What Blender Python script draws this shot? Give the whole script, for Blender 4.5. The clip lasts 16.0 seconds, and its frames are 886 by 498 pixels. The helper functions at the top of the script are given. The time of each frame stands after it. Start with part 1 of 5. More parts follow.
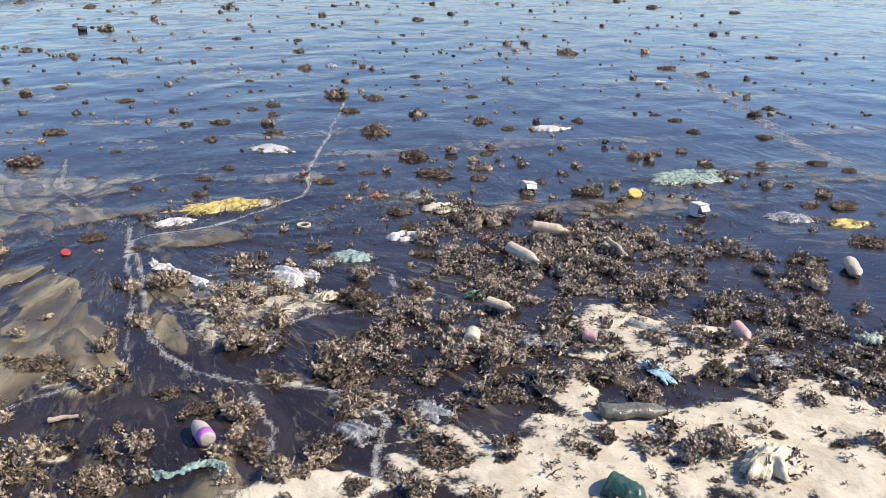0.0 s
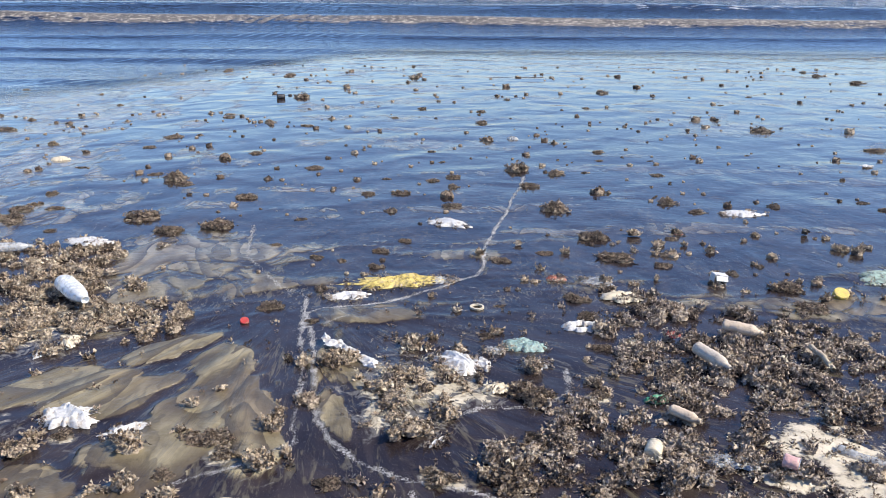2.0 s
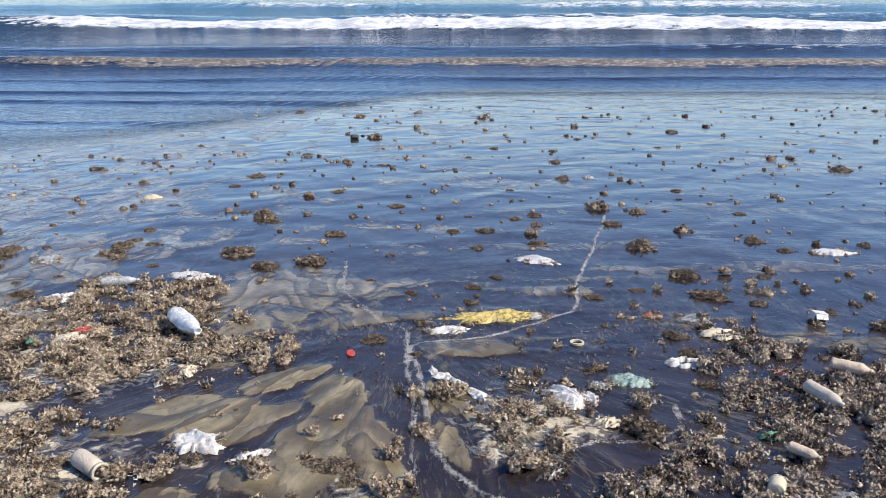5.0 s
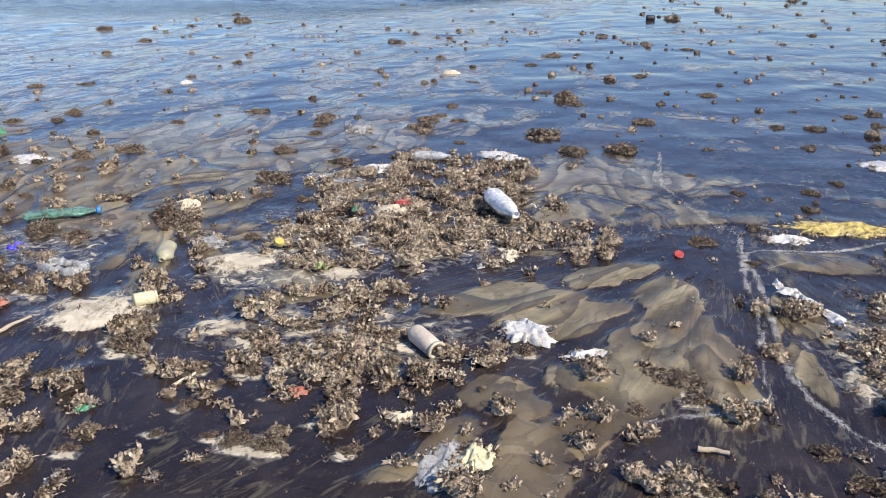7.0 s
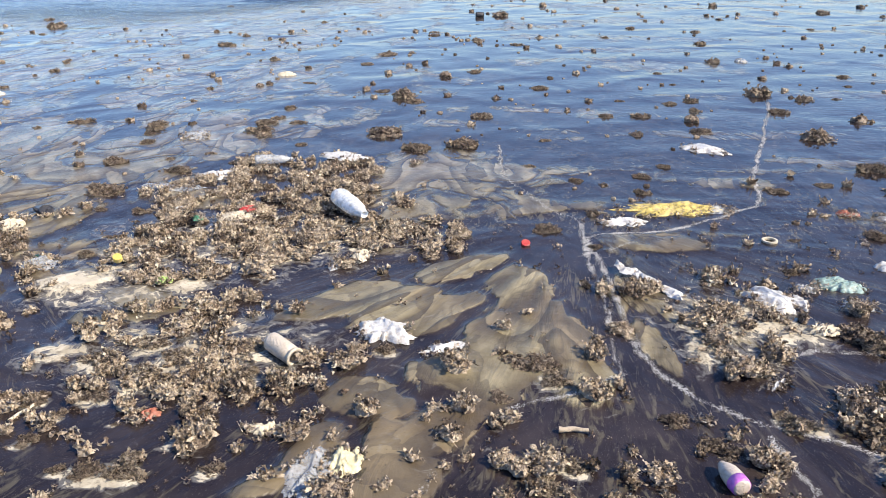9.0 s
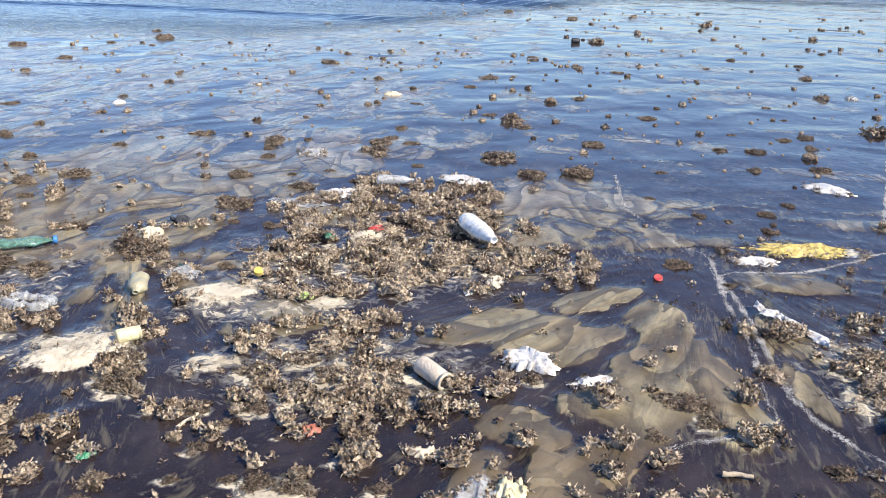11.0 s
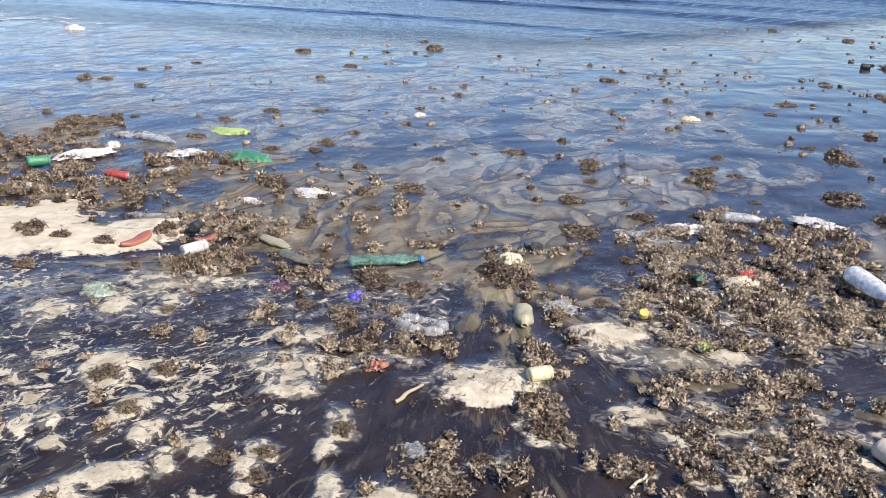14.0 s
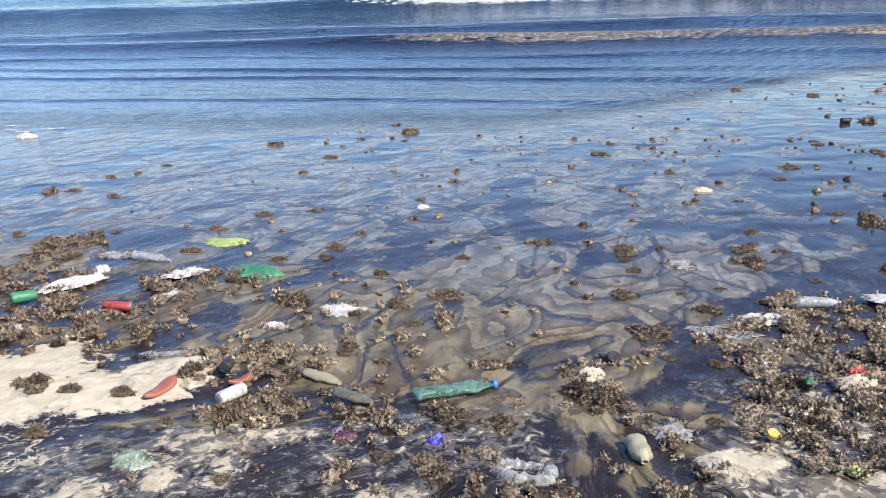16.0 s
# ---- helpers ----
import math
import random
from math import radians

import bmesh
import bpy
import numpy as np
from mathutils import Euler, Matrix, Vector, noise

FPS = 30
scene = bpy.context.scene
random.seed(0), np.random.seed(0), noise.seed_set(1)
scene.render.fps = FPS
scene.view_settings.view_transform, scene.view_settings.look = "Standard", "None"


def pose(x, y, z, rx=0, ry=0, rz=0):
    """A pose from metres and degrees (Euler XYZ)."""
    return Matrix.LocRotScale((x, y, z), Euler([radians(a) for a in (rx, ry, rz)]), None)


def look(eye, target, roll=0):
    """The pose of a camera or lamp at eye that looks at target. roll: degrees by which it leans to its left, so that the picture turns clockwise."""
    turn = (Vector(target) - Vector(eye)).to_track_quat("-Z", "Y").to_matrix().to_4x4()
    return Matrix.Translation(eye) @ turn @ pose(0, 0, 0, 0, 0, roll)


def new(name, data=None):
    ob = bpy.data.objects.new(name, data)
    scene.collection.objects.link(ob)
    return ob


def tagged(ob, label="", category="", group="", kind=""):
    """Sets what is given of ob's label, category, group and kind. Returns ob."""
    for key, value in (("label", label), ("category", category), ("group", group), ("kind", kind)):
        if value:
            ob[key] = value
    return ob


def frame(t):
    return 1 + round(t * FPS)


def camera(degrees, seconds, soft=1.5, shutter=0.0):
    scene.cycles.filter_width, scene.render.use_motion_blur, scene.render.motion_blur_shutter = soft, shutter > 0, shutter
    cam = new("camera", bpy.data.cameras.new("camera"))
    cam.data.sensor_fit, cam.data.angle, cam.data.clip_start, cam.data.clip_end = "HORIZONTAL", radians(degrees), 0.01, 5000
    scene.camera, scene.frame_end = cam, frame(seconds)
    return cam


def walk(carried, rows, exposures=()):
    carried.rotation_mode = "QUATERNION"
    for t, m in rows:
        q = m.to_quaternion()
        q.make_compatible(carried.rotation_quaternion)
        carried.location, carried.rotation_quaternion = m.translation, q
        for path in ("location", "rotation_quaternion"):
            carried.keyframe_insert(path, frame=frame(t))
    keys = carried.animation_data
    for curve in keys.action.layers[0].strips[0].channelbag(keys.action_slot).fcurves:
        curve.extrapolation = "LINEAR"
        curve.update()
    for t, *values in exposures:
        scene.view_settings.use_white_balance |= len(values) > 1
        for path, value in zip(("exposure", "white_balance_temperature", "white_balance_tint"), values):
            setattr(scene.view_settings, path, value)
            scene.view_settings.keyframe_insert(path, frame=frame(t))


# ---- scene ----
cam = camera(54.4, 16.0, 0.8)
PATH = [
    (0, (0.865, -0.207, 1.341), (1.313, 1.56, 0.518), 1.9),
    (0.5, (0.808, -0.165, 1.342), (1.346, 1.605, 0.581), 2.8),
    (1, (0.812, -0.107, 1.354), (1.198, 1.727, 0.656), 1.6),
    (1.5, (0.839, -0.06, 1.362), (1.029, 1.808, 0.672), 0.8),
    (2, (0.862, -0.026, 1.361), (0.927, 1.849, 0.669), 0.7),
    (2.5, (0.897, -0.012, 1.36), (0.973, 1.871, 0.69), 0.3),
    (3, (0.945, -0.014, 1.361), (1.047, 1.883, 0.738), -0.6),
    (5.5, (0.542, -0.107, 1.368), (0.336, 1.789, 0.765), 0.3),
    (6, (0.449, -0.105, 1.366), (-0.008, 1.748, 0.768), -0.4),
    (6.5, (0.372, 0.0, 1.342), (-0.214, 1.802, 0.699), -1.4),
    (7, (0.302, 0.074, 1.303), (-0.302, 1.784, 0.459), -1.6),
    (7.5, (0.254, 0.036, 1.279), (-0.303, 1.677, 0.28), -1.2),
    (8, (0.266, 0.027, 1.287), (-0.098, 1.728, 0.301), -1.1),
    (8.2, (0.282, 0.033, 1.296), (0.028, 1.771, 0.339), -1.1),
    (10.3, (0.255, 0.141, 1.291), (-0.052, 1.954, 0.503), 0.4),
    (10.5, (0.196, 0.126, 1.293), (-0.147, 1.927, 0.493), 0.4),
    (11, (-0.006, 0.03, 1.331), (-0.402, 1.815, 0.52), 0.5),
    (11.5, (-0.112, -0.024, 1.334), (-0.644, 1.72, 0.511), 0.1),
    (12, (-0.247, -0.016, 1.328), (-1.04, 1.597, 0.449), -1.7),
    (12.5, (-0.418, 0.048, 1.311), (-1.469, 1.453, 0.351), -2.6),
    (13, (-0.552, 0.017, 1.308), (-1.612, 1.38, 0.299), -2.0),
    (13.5, (-0.713, -0.047, 1.345), (-1.591, 1.479, 0.396), -0.5),
    (14, (-0.803, -0.044, 1.375), (-1.595, 1.612, 0.579), 0.0),
    (14.5, (-0.929, 0.077, 1.366), (-1.7, 1.77, 0.631), -0.7),
    (15, (-1.038, 0.204, 1.364), (-1.788, 1.905, 0.626), -1.5),
    (15.5, (-1.217, 0.225, 1.373), (-1.894, 1.975, 0.679), -1.7),
    (16, (-1.413, 0.187, 1.416), (-2.111, 1.946, 0.767), -3.2),
]
EXPOSURES = [(0, 0.64, 6500, 10), (2, 0.74, 6250, 10), (3, 0.63, 6450, 10), (5.5, 0.57, 6350, 10), (6.5, 0.56, 6350, 10), (8, 0.86, 6600, 10), (11, 0.92, 6450, 10), (12.5, 0.75, 6500, 10), (13.5, 0.63, 6500, 10), (14.5, 0.76, 6450, 10), (16, 0.69, 6350, 10)]
walk(cam, [(t, look(eye, target, roll)) for t, eye, target, roll in PATH], EXPOSURES)

# ---- world, sun ----
SUN_ELEVATION, SUN_AZIMUTH = 43.0, 106.0      # degrees; azimuth clockwise from +y
az, el = radians(SUN_AZIMUTH), radians(SUN_ELEVATION)
SUN_WAY = Vector((math.sin(az) * math.cos(el), math.cos(az) * math.cos(el), math.sin(el)))
world = bpy.data.worlds.new("sky")
scene.world = world
world.use_nodes = True
wn = world.node_tree.nodes
sky = wn.new("ShaderNodeTexSky")
sky.sky_type, sky.sun_disc = "NISHITA", False
sky.sun_elevation, sky.sun_rotation = el, az
sky.air_density, sky.dust_density, sky.ozone_density = 1.0, 0.2, 2.2
wn["Background"].inputs["Strength"].default_value = 0.122
tint = wn.new("ShaderNodeMix")
tint.data_type, tint.blend_type = "RGBA", "MULTIPLY"
tint.inputs[0].default_value, tint.inputs[7].default_value = 1.0, (0.79, 0.925, 1.22, 1)
world.node_tree.links.new(sky.outputs[0], tint.inputs[6])
world.node_tree.links.new(tint.outputs[2], wn["Background"].inputs["Color"])
sun = new("sun", bpy.data.lights.new("sun", "SUN"))
sun.data.energy, sun.data.angle, sun.data.color = 5.0, radians(0.53), (1.0, 0.90, 0.76)
sun.matrix_world = look(SUN_WAY * 30, (0, 0, 0))

# ---- helpers of this beach ----
SLOPE, SHRINK = 0.05, 0.99875                  # the beach falls 5 cm a metre to the sea
rng = np.random.default_rng(7)


def hash2(ix, iy, seed):
    n = (ix.astype(np.int64) * 374761393 + iy.astype(np.int64) * 668265263 + seed * 982451653) & 0x7FFFFFFF
    n = ((n ^ (n >> 13)) * 1274126177) & 0x7FFFFFFF
    return ((n ^ (n >> 16)) & 0xFFFF) / 65535.0


def value_noise(x, y, seed=0):
    ix, iy = np.floor(x), np.floor(y)
    fx, fy = x - ix, y - iy
    fx, fy = fx * fx * (3 - 2 * fx), fy * fy * (3 - 2 * fy)
    a, b = hash2(ix, iy, seed), hash2(ix + 1, iy, seed)
    c, d = hash2(ix, iy + 1, seed), hash2(ix + 1, iy + 1, seed)
    return a + (b - a) * fx + (c - a) * fy + (a - b - c + d) * fx * fy


def fbm(x, y, seed=0, octaves=4):
    out, amp, total = 0.0, 1.0, 0.0
    for k in range(octaves):
        out = out + amp * value_noise(x * 2**k + 17.3 * k, y * 2**k - 9.1 * k, seed + k)
        total, amp = total + amp, amp * 0.55
    return out / total


def step(x, a, b):
    t = np.clip((x - a) / (b - a), 0, 1)
    return t * t * (3 - 2 * t)


def blobs(x, y, some, soft=0.55):
    """The strongest of some soft ellipses (x, y, half width, half depth, turn, strength)."""
    out = np.zeros_like(x)
    for cx, cy, rx, ry, turn, strength in some:
        c, s = math.cos(radians(turn)), math.sin(radians(turn))
        u, v = ((x - cx) * c + (y - cy) * s) / rx, (-(x - cx) * s + (y - cy) * c) / ry
        out = np.maximum(out, strength * (1 - step(np.hypot(u, v), 1 - soft, 1 + soft)))
    return out


def strokes(x, y, lines):
    """Soft lines through the given points; each line: half width, strength, points."""
    out = np.zeros_like(x)
    for half, strength, pts in lines:
        best = np.full_like(x, 9.0)
        for (ax, ay), (bx, by) in zip(pts, pts[1:]):
            ex, ey = bx - ax, by - ay
            t = np.clip(((x - ax) * ex + (y - ay) * ey) / (ex * ex + ey * ey), 0, 1)
            best = np.minimum(best, np.hypot(x - ax - t * ex, y - ay - t * ey))
        out = np.maximum(out, strength * (1 - step(best, half * 0.3, half * 1.3)))
    return out


# ---- plan of the beach: dry sand, foam, damp sand, runnels ----
DRY = [
    (1.88, 1.50, 0.52, 0.12, -14, 1.0), (1.63, 1.42, 0.38, 0.12, -14, 1.0), (2.19, 1.57, 0.32, 0.09, -14, 1.0), (2.20, 1.32, 0.30, 0.15, -14, 1.0),
    (2.28, 1.96, 0.24, 0.18, -14, 0.9), (2.13, 2.21, 0.18, 0.14, -14, 0.8), (1.77, 1.78, 0.07, 0.11, -14, 1.0), (2.49, 1.63, 0.21, 0.09, -14, 1.0),
    (1.00, 1.50, 0.17, 0.06, -14, 1.0), (0.85, 1.50, 0.08, 0.04, -14, 1.0), (2.52, 1.50, 0.10, 0.20, -14, 1.0), (1.95, 2.02, 0.12, 0.06, -14, 0.8),
    (-1.66, 2.10, 0.15, 0.11, 22, 0.95), (-3.85, 2.44, 0.42, 0.20, 24, 1.0), (-3.60, 2.74, 0.22, 0.10, 16, 0.9), (-4.20, 2.58, 0.26, 0.26, 28, 1.0),
    (-4.60, 2.28, 0.32, 0.22, 33, 0.9), (0.28, 1.36, 0.12, 0.05, 11, 1.0), (-1.43, 2.61, 0.14, 0.09, 25, 0.85),
]
WET = [(1.54, 1.86, 0.13, 0.22, -14, 1.0), (2.07, 1.72, 0.13, 0.06, -14, 1.0), (1.81, 2.14, 0.15, 0.08, -14, 0.7), (2.30, 1.72, 0.12, 0.03, -14, 0.9), (2.70, 1.60, 0.07, 0.14, -14, 1.0)]
FOAM = [
    (-1.63, 1.40, 0.13, 0.15, 30, 1.0), (-1.60, 1.21, 0.11, 0.11, 30, 1.0), (-1.82, 1.43, 0.04, 0.09, 30, 1.0), (-1.45, 1.22, 0.14, 0.10, 30, 1.0),
    (-1.98, 1.03, 0.09, 0.09, 30, 1.0), (-2.00, 0.90, 0.13, 0.09, 30, 1.0), (-1.74, 1.04, 0.07, 0.06, 30, 1.0), (-1.99, 1.16, 0.07, 0.05, 30, 1.0),
    (-2.54, 0.95, 0.09, 0.10, 30, 0.9), (-2.43, 1.09, 0.11, 0.05, 30, 0.9), (-2.39, 1.23, 0.04, 0.14, -35, 0.9), (-2.30, 1.40, 0.03, 0.10, -40, 0.8),
    (-2.34, 1.93, 0.12, 0.12, 30, 0.72), (-2.41, 2.15, 0.12, 0.09, 30, 0.7), (-2.21, 1.81, 0.09, 0.07, 30, 0.8), (-1.93, 1.60, 0.05, 0.06, 30, 1.0),
]
FOAM_MORE = [
    (-1.98, 1.72, 0.04, 0.08, 30, 0.8), (-1.20, 2.16, 0.08, 0.07, 30, 1.0), (-1.04, 2.66, 0.08, 0.08, 30, 1.0), (-2.15, 0.60, 0.40, 0.20, 30, 0.9),
    (-3.08, 2.30, 0.36, 0.10, 26, 0.72), (1.04, 2.58, 0.13, 0.10, -20, 0.8), (-2.41, 2.50, 0.50, 0.30, 25, 0.42), (-1.72, 2.12, 0.24, 0.14, 24, 0.66),
    (-3.19, 2.10, 0.50, 0.30, 34, 0.45), (-1.30, 2.85, 0.30, 0.20, 20, 0.5), (-2.20, 2.02, 0.30, 0.08, 30, 0.66), (-1.50, 1.75, 0.10, 0.04, 60, 0.6),
    (-0.95, 3.10, 0.60, 0.40, 15, 0.55), (-0.85, 2.25, 0.50, 0.22, 15, 0.50), (0.82, 2.55, 0.20, 0.28, 0, 0.60), (-1.25, 2.60, 0.40, 0.16, 25, 0.60),
]
FOAM_LUMPS = [
    (-2.07, 1.42, 0.04, 0.05, 30, 1.0), (-2.02, 1.33, 0.04, 0.03, 30, 1.0), (-2.28, 1.32, 0.05, 0.05, 30, 1.0), (-2.22, 1.45, 0.04, 0.05, 30, 1.0),
    (-2.08, 1.51, 0.04, 0.05, 30, 1.0), (-2.59, 1.51, 0.06, 0.06, 30, 1.0), (-2.81, 1.65, 0.09, 0.11, 30, 1.0), (-2.63, 1.71, 0.04, 0.06, 30, 1.0),
    (-3.36, 1.56, 0.06, 0.05, 30, 1.0), (-3.33, 1.88, 0.08, 0.16, 30, 0.8), (-3.13, 2.00, 0.07, 0.08, 30, 1.0), (-2.98, 2.13, 0.05, 0.06, 30, 1.0),
    (-2.62, 1.26, 0.04, 0.04, 30, 1.0), (-2.76, 1.33, 0.07, 0.06, 30, 0.8), (-2.45, 1.44, 0.05, 0.06, 30, 1.0), (-2.96, 1.26, 0.05, 0.06, 30, 1.0),
]
FLECKS = [(-2.75, 1.60, 0.95, 0.65, 34, 1.0), (-3.15, 2.00, 0.55, 0.40, 34, 0.85), (-2.2, 2.1, 0.30, 0.2, 30, 0.7),
          (-0.95, 1.5, 0.5, 0.40, 20, 0.38), (-2.9, 2.25, 0.6, 0.2, 20, 0.8), (-2.3, 0.9, 0.7, 0.4, 34, 1.0), (-1.35, 1.7, 0.3, 0.3, 10, 0.40), (-3.9, 1.9, 0.7, 0.45, 34, 1.0)]
SAND = [
    (-0.45, 2.63, 0.22, 0.08, 39, 1.0), (-0.07, 2.98, 0.22, 0.08, 42, 1.0), (0.19, 2.76, 0.11, 0.22, 10, 1.0), (0.45, 2.72, 0.08, 0.24, 5, 1.0),
    (-0.16, 2.58, 0.23, 0.15, 25, 1.0), (0.17, 2.45, 0.18, 0.17, 19, 1.0), (0.03, 2.20, 0.16, 0.13, 19, 1.0), (0.36, 2.42, 0.07, 0.18, 15, 0.9),
    (0.40, 2.20, 0.05, 0.08, 19, 1.0), (-0.07, 1.92, 0.15, 0.16, 19, 1.0), (-0.24, 2.04, 0.11, 0.10, 30, 0.9), (-0.07, 1.69, 0.10, 0.12, 0, 0.9),
    (-0.40, 1.63, 0.15, 0.05, 45, 0.7), (-0.14, 1.50, 0.10, 0.18, 0, 0.9), (-0.30, 1.78, 0.08, 0.14, -20, 0.8), (0.66, 3.30, 0.18, 0.08, 10, 0.7), (0.62, 2.40, 0.05, 0.20, 12, 0.6),
]
SAND_FAR = [(-2.40, 3.86, 0.60, 0.90, 0, 0.7), (-2.20, 2.95, 0.30, 0.30, 25, 0.6), (-5.08, 6.20, 1.60, 1.10, 11, 0.5), (-0.16, 4.10, 0.50, 0.45, 8, 0.6), (-2.05, 2.45, 0.16, 0.10, 20, 0.6)]
RUNNELS = [
    (0.07, 1.0, [(0.34, 3.60), (0.37, 3.07), (0.47, 2.58), (0.56, 1.96)]),
    (0.05, 0.9, [(0.12, 3.27), (-0.22, 3.01), (-0.60, 2.76), (-1.16, 2.20)]),
    (0.04, 0.9, [(0.34, 3.20), (0.31, 2.86), (0.24, 2.66)]),
    (0.05, 0.6, [(0.22, 2.55), (0.10, 2.25), (-0.10, 1.95)]),
    (0.06, 0.8, [(-2.01, 2.35), (-2.13, 2.76), (-2.29, 3.16), (-2.35, 4.06), (-2.33, 5.00)]),
    (0.05, 0.7, [(-2.18, 2.93), (-2.50, 3.70), (-2.92, 4.09)]),
    (0.05, 0.7, [(-2.40, 4.42), (-2.75, 5.31), (-3.05, 5.54)]),
    (0.08, 1.0, [(-1.36, 2.50), (-1.41, 2.31), (-1.33, 2.02), (-1.42, 1.81)]),
]
FOAM_LINES = [
    (0.018, 1.0, [(1.66, 6.0), (1.39, 4.87), (1.23, 4.28), (1.17, 3.82), (0.97, 3.65), (0.73, 3.45), (0.49, 3.38), (0.41, 3.34), (0.4, 3.15)]),
    (0.017, 0.9, [(-0.07, 4.73), (0.01, 4.1), (0.25, 3.66), (0.38, 3.52), (0.4, 3.15), (0.46, 2.75), (0.48, 2.45), (0.49, 2.24), (0.36, 2.13), (0.23, 2.08), (0.17, 2.03)]),
    (0.019, 1.0, [(0.4, 3.31), (0.45, 3.09), (0.51, 2.7), (0.55, 2.41), (0.59, 2.28), (0.7, 2.15), (0.84, 2.04), (1.02, 1.99), (1.18, 1.88), (1.21, 1.76), (1.16, 1.62), (1.13, 1.44)]),
    (0.018, 1.0, [(0.84, 1.98), (0.89, 1.83), (0.91, 1.76), (0.88, 1.62)]),
    (0.018, 0.9, [(1.0, 2.42), (1.1, 2.48), (1.3, 2.48), (1.39, 2.56), (1.42, 2.76)]),
    (0.014, 0.9, [(0.49, 3.2), (0.59, 3.28)]),
    (0.12, 0.78, [(4.93, 7.34), (4.58, 5.56), (4.28, 4.39), (4.27, 3.63)]),
    (0.016, 0.7, [(0.01, 1.72), (-0.01, 1.60), (0.00, 1.47), (0.05, 1.39)]),
    (0.07, 0.45, [(-8.6, 7.7), (-7.2, 7.9), (-5.9, 8.0)]),
]


POLE_A, POLE_B = (0.36, 3.60), (-2.10, 3.15)      # where the runnels gather on their way to the sea


DARK = [(0.42, 1.75, 0.26, 0.30, 0, 1.0), (-0.85, 1.65, 0.45, 0.40, 15, 0.8), (1.45, 1.90, 0.30, 0.40, 0, 1.0), (-2.6, 1.6, 1.0, 0.6, 34, 1.0)]      # black silt, kept free of bars


def flow(x, y):
    """Run-off: distance and arc round the two gathering places, and which way of running holds where."""
    ax, ay, bx, by = x - POLE_A[0], y - POLE_A[1], x - POLE_B[0], y - POLE_B[1]
    other = step(-x + 0.25 * (y - 2), 0.70, 1.30)
    out = step(y - (POLE_A[1] + (POLE_B[1] - POLE_A[1]) * other), -0.85, -0.10)
    return np.hypot(ax, ay), 1.1 * np.arctan2(ax, -ay), np.hypot(bx, by), 1.1 * np.arctan2(bx, -by), other, out


def streaks(x, y, along, across, seed, octaves=4):
    """Noise drawn out along the run-off."""
    ra, aa, rb, ab, other, out = flow(x, y)
    a, b = fbm(ra * along, aa * across, seed, octaves), fbm(rb * along + 40, ab * across, seed, octaves)
    near = a + other * (b - a)
    left = step(-x, -0.8, 1.2)
    c = fbm((0.17 * x + 0.98 * y) * along * 1.5, (-0.98 * x + 0.17 * y) * across * 0.55, seed + 1, octaves)
    d = fbm(x * along * 0.5, y * across * 0.75, seed + 2, octaves)
    return near + out * (d + left * (c - d) - near)


def plan(x, y):
    """What lies at places of the beach: dry sand, foam, damp sand bars, foam lines; each 0 to 1."""
    wx = x + 0.10 * (fbm(x * 4, y * 4, 11) - 0.5) + 0.05 * (fbm(x * 14, y * 14, 12) - 0.5)
    wy = y + 0.10 * (fbm(x * 4, y * 4, 13) - 0.5) + 0.05 * (fbm(x * 14, y * 14, 14) - 0.5)
    ragged = fbm(x * 11, y * 13, 15, 4) - 0.5
    dry = blobs(wx, wy, DRY, 0.7)
    dry = np.maximum(dry, step(-y + 0.15 * x, -1.1, -0.6) * step(x, -0.2, 0.6))
    dry = np.maximum(dry, step(-y, 0.3, 1.2))
    dry = np.clip(dry + 0.8 * ragged * (dry > 0.03) - 0.9 * blobs(wx, wy, WET, 0.6), 0, 1)
    foam = np.maximum(blobs(wx, wy, FOAM, 0.4), np.maximum(blobs(wx, wy, FOAM_MORE, 0.5), blobs(wx, wy, FOAM_LUMPS, 0.4)))
    foam = np.where(foam > 0.02, np.clip(foam + 0.55 * ragged, 0, 1), 0)
    fleck = np.clip(blobs(wx, wy, FLECKS, 0.7), 0, 1)
    far, left = step(y, 3.6, 5.4), step(-x, 1.2, 2.0) * step(y, 2.4, 3.0)
    bars = streaks(wx, wy, 1.6, 5.5, 31)
    lean = 0.42 * np.maximum(blobs(wx, wy, SAND, 0.45), blobs(wx, wy, SAND_FAR, 0.6)) - 0.34 * strokes(wx, wy, RUNNELS) + 0.16 * left - 0.06 - 0.30 * blobs(wx, wy, DARK, 0.5)
    lean = lean - 0.07 * step(x, 0.7, 1.6) * (1 - 0.5 * far) - 0.10 * step(-x, 0.35, 0.6) * step(2.5 - y, 0, 0.4)
    sand = 0.95 * step(bars + lean, 0.36, 0.72)
    line = strokes(x + 0.4 * (wx - x), y + 0.4 * (wy - y), FOAM_LINES)
    return dry, foam, sand, line, fleck


def height(x, y):
    """The beach's surface."""
    x, y = np.asarray(x, float), np.asarray(y, float)
    dry, foam, sand, line, fleck = plan(x, y)
    near = 1 - step(y, 3.2, 5.0)
    return (-SLOPE * y + 0.016 * dry + 0.009 * near * sand + 0.012 * foam
            + 0.006 * dry * (fbm(x * 9, y * 9, 41) - 0.5) + 0.008 * foam * (fbm(x * 16, y * 16, 43) - 0.5)
            + 0.003 * near * (fbm(x * 1.3, y * 5, 45) - 0.5))


def spot(x, y, up=0.0):
    """A place on the beach's surface."""
    return Vector((x, y * SHRINK, float(height(np.array([x]), np.array([y]))[0]) + up))


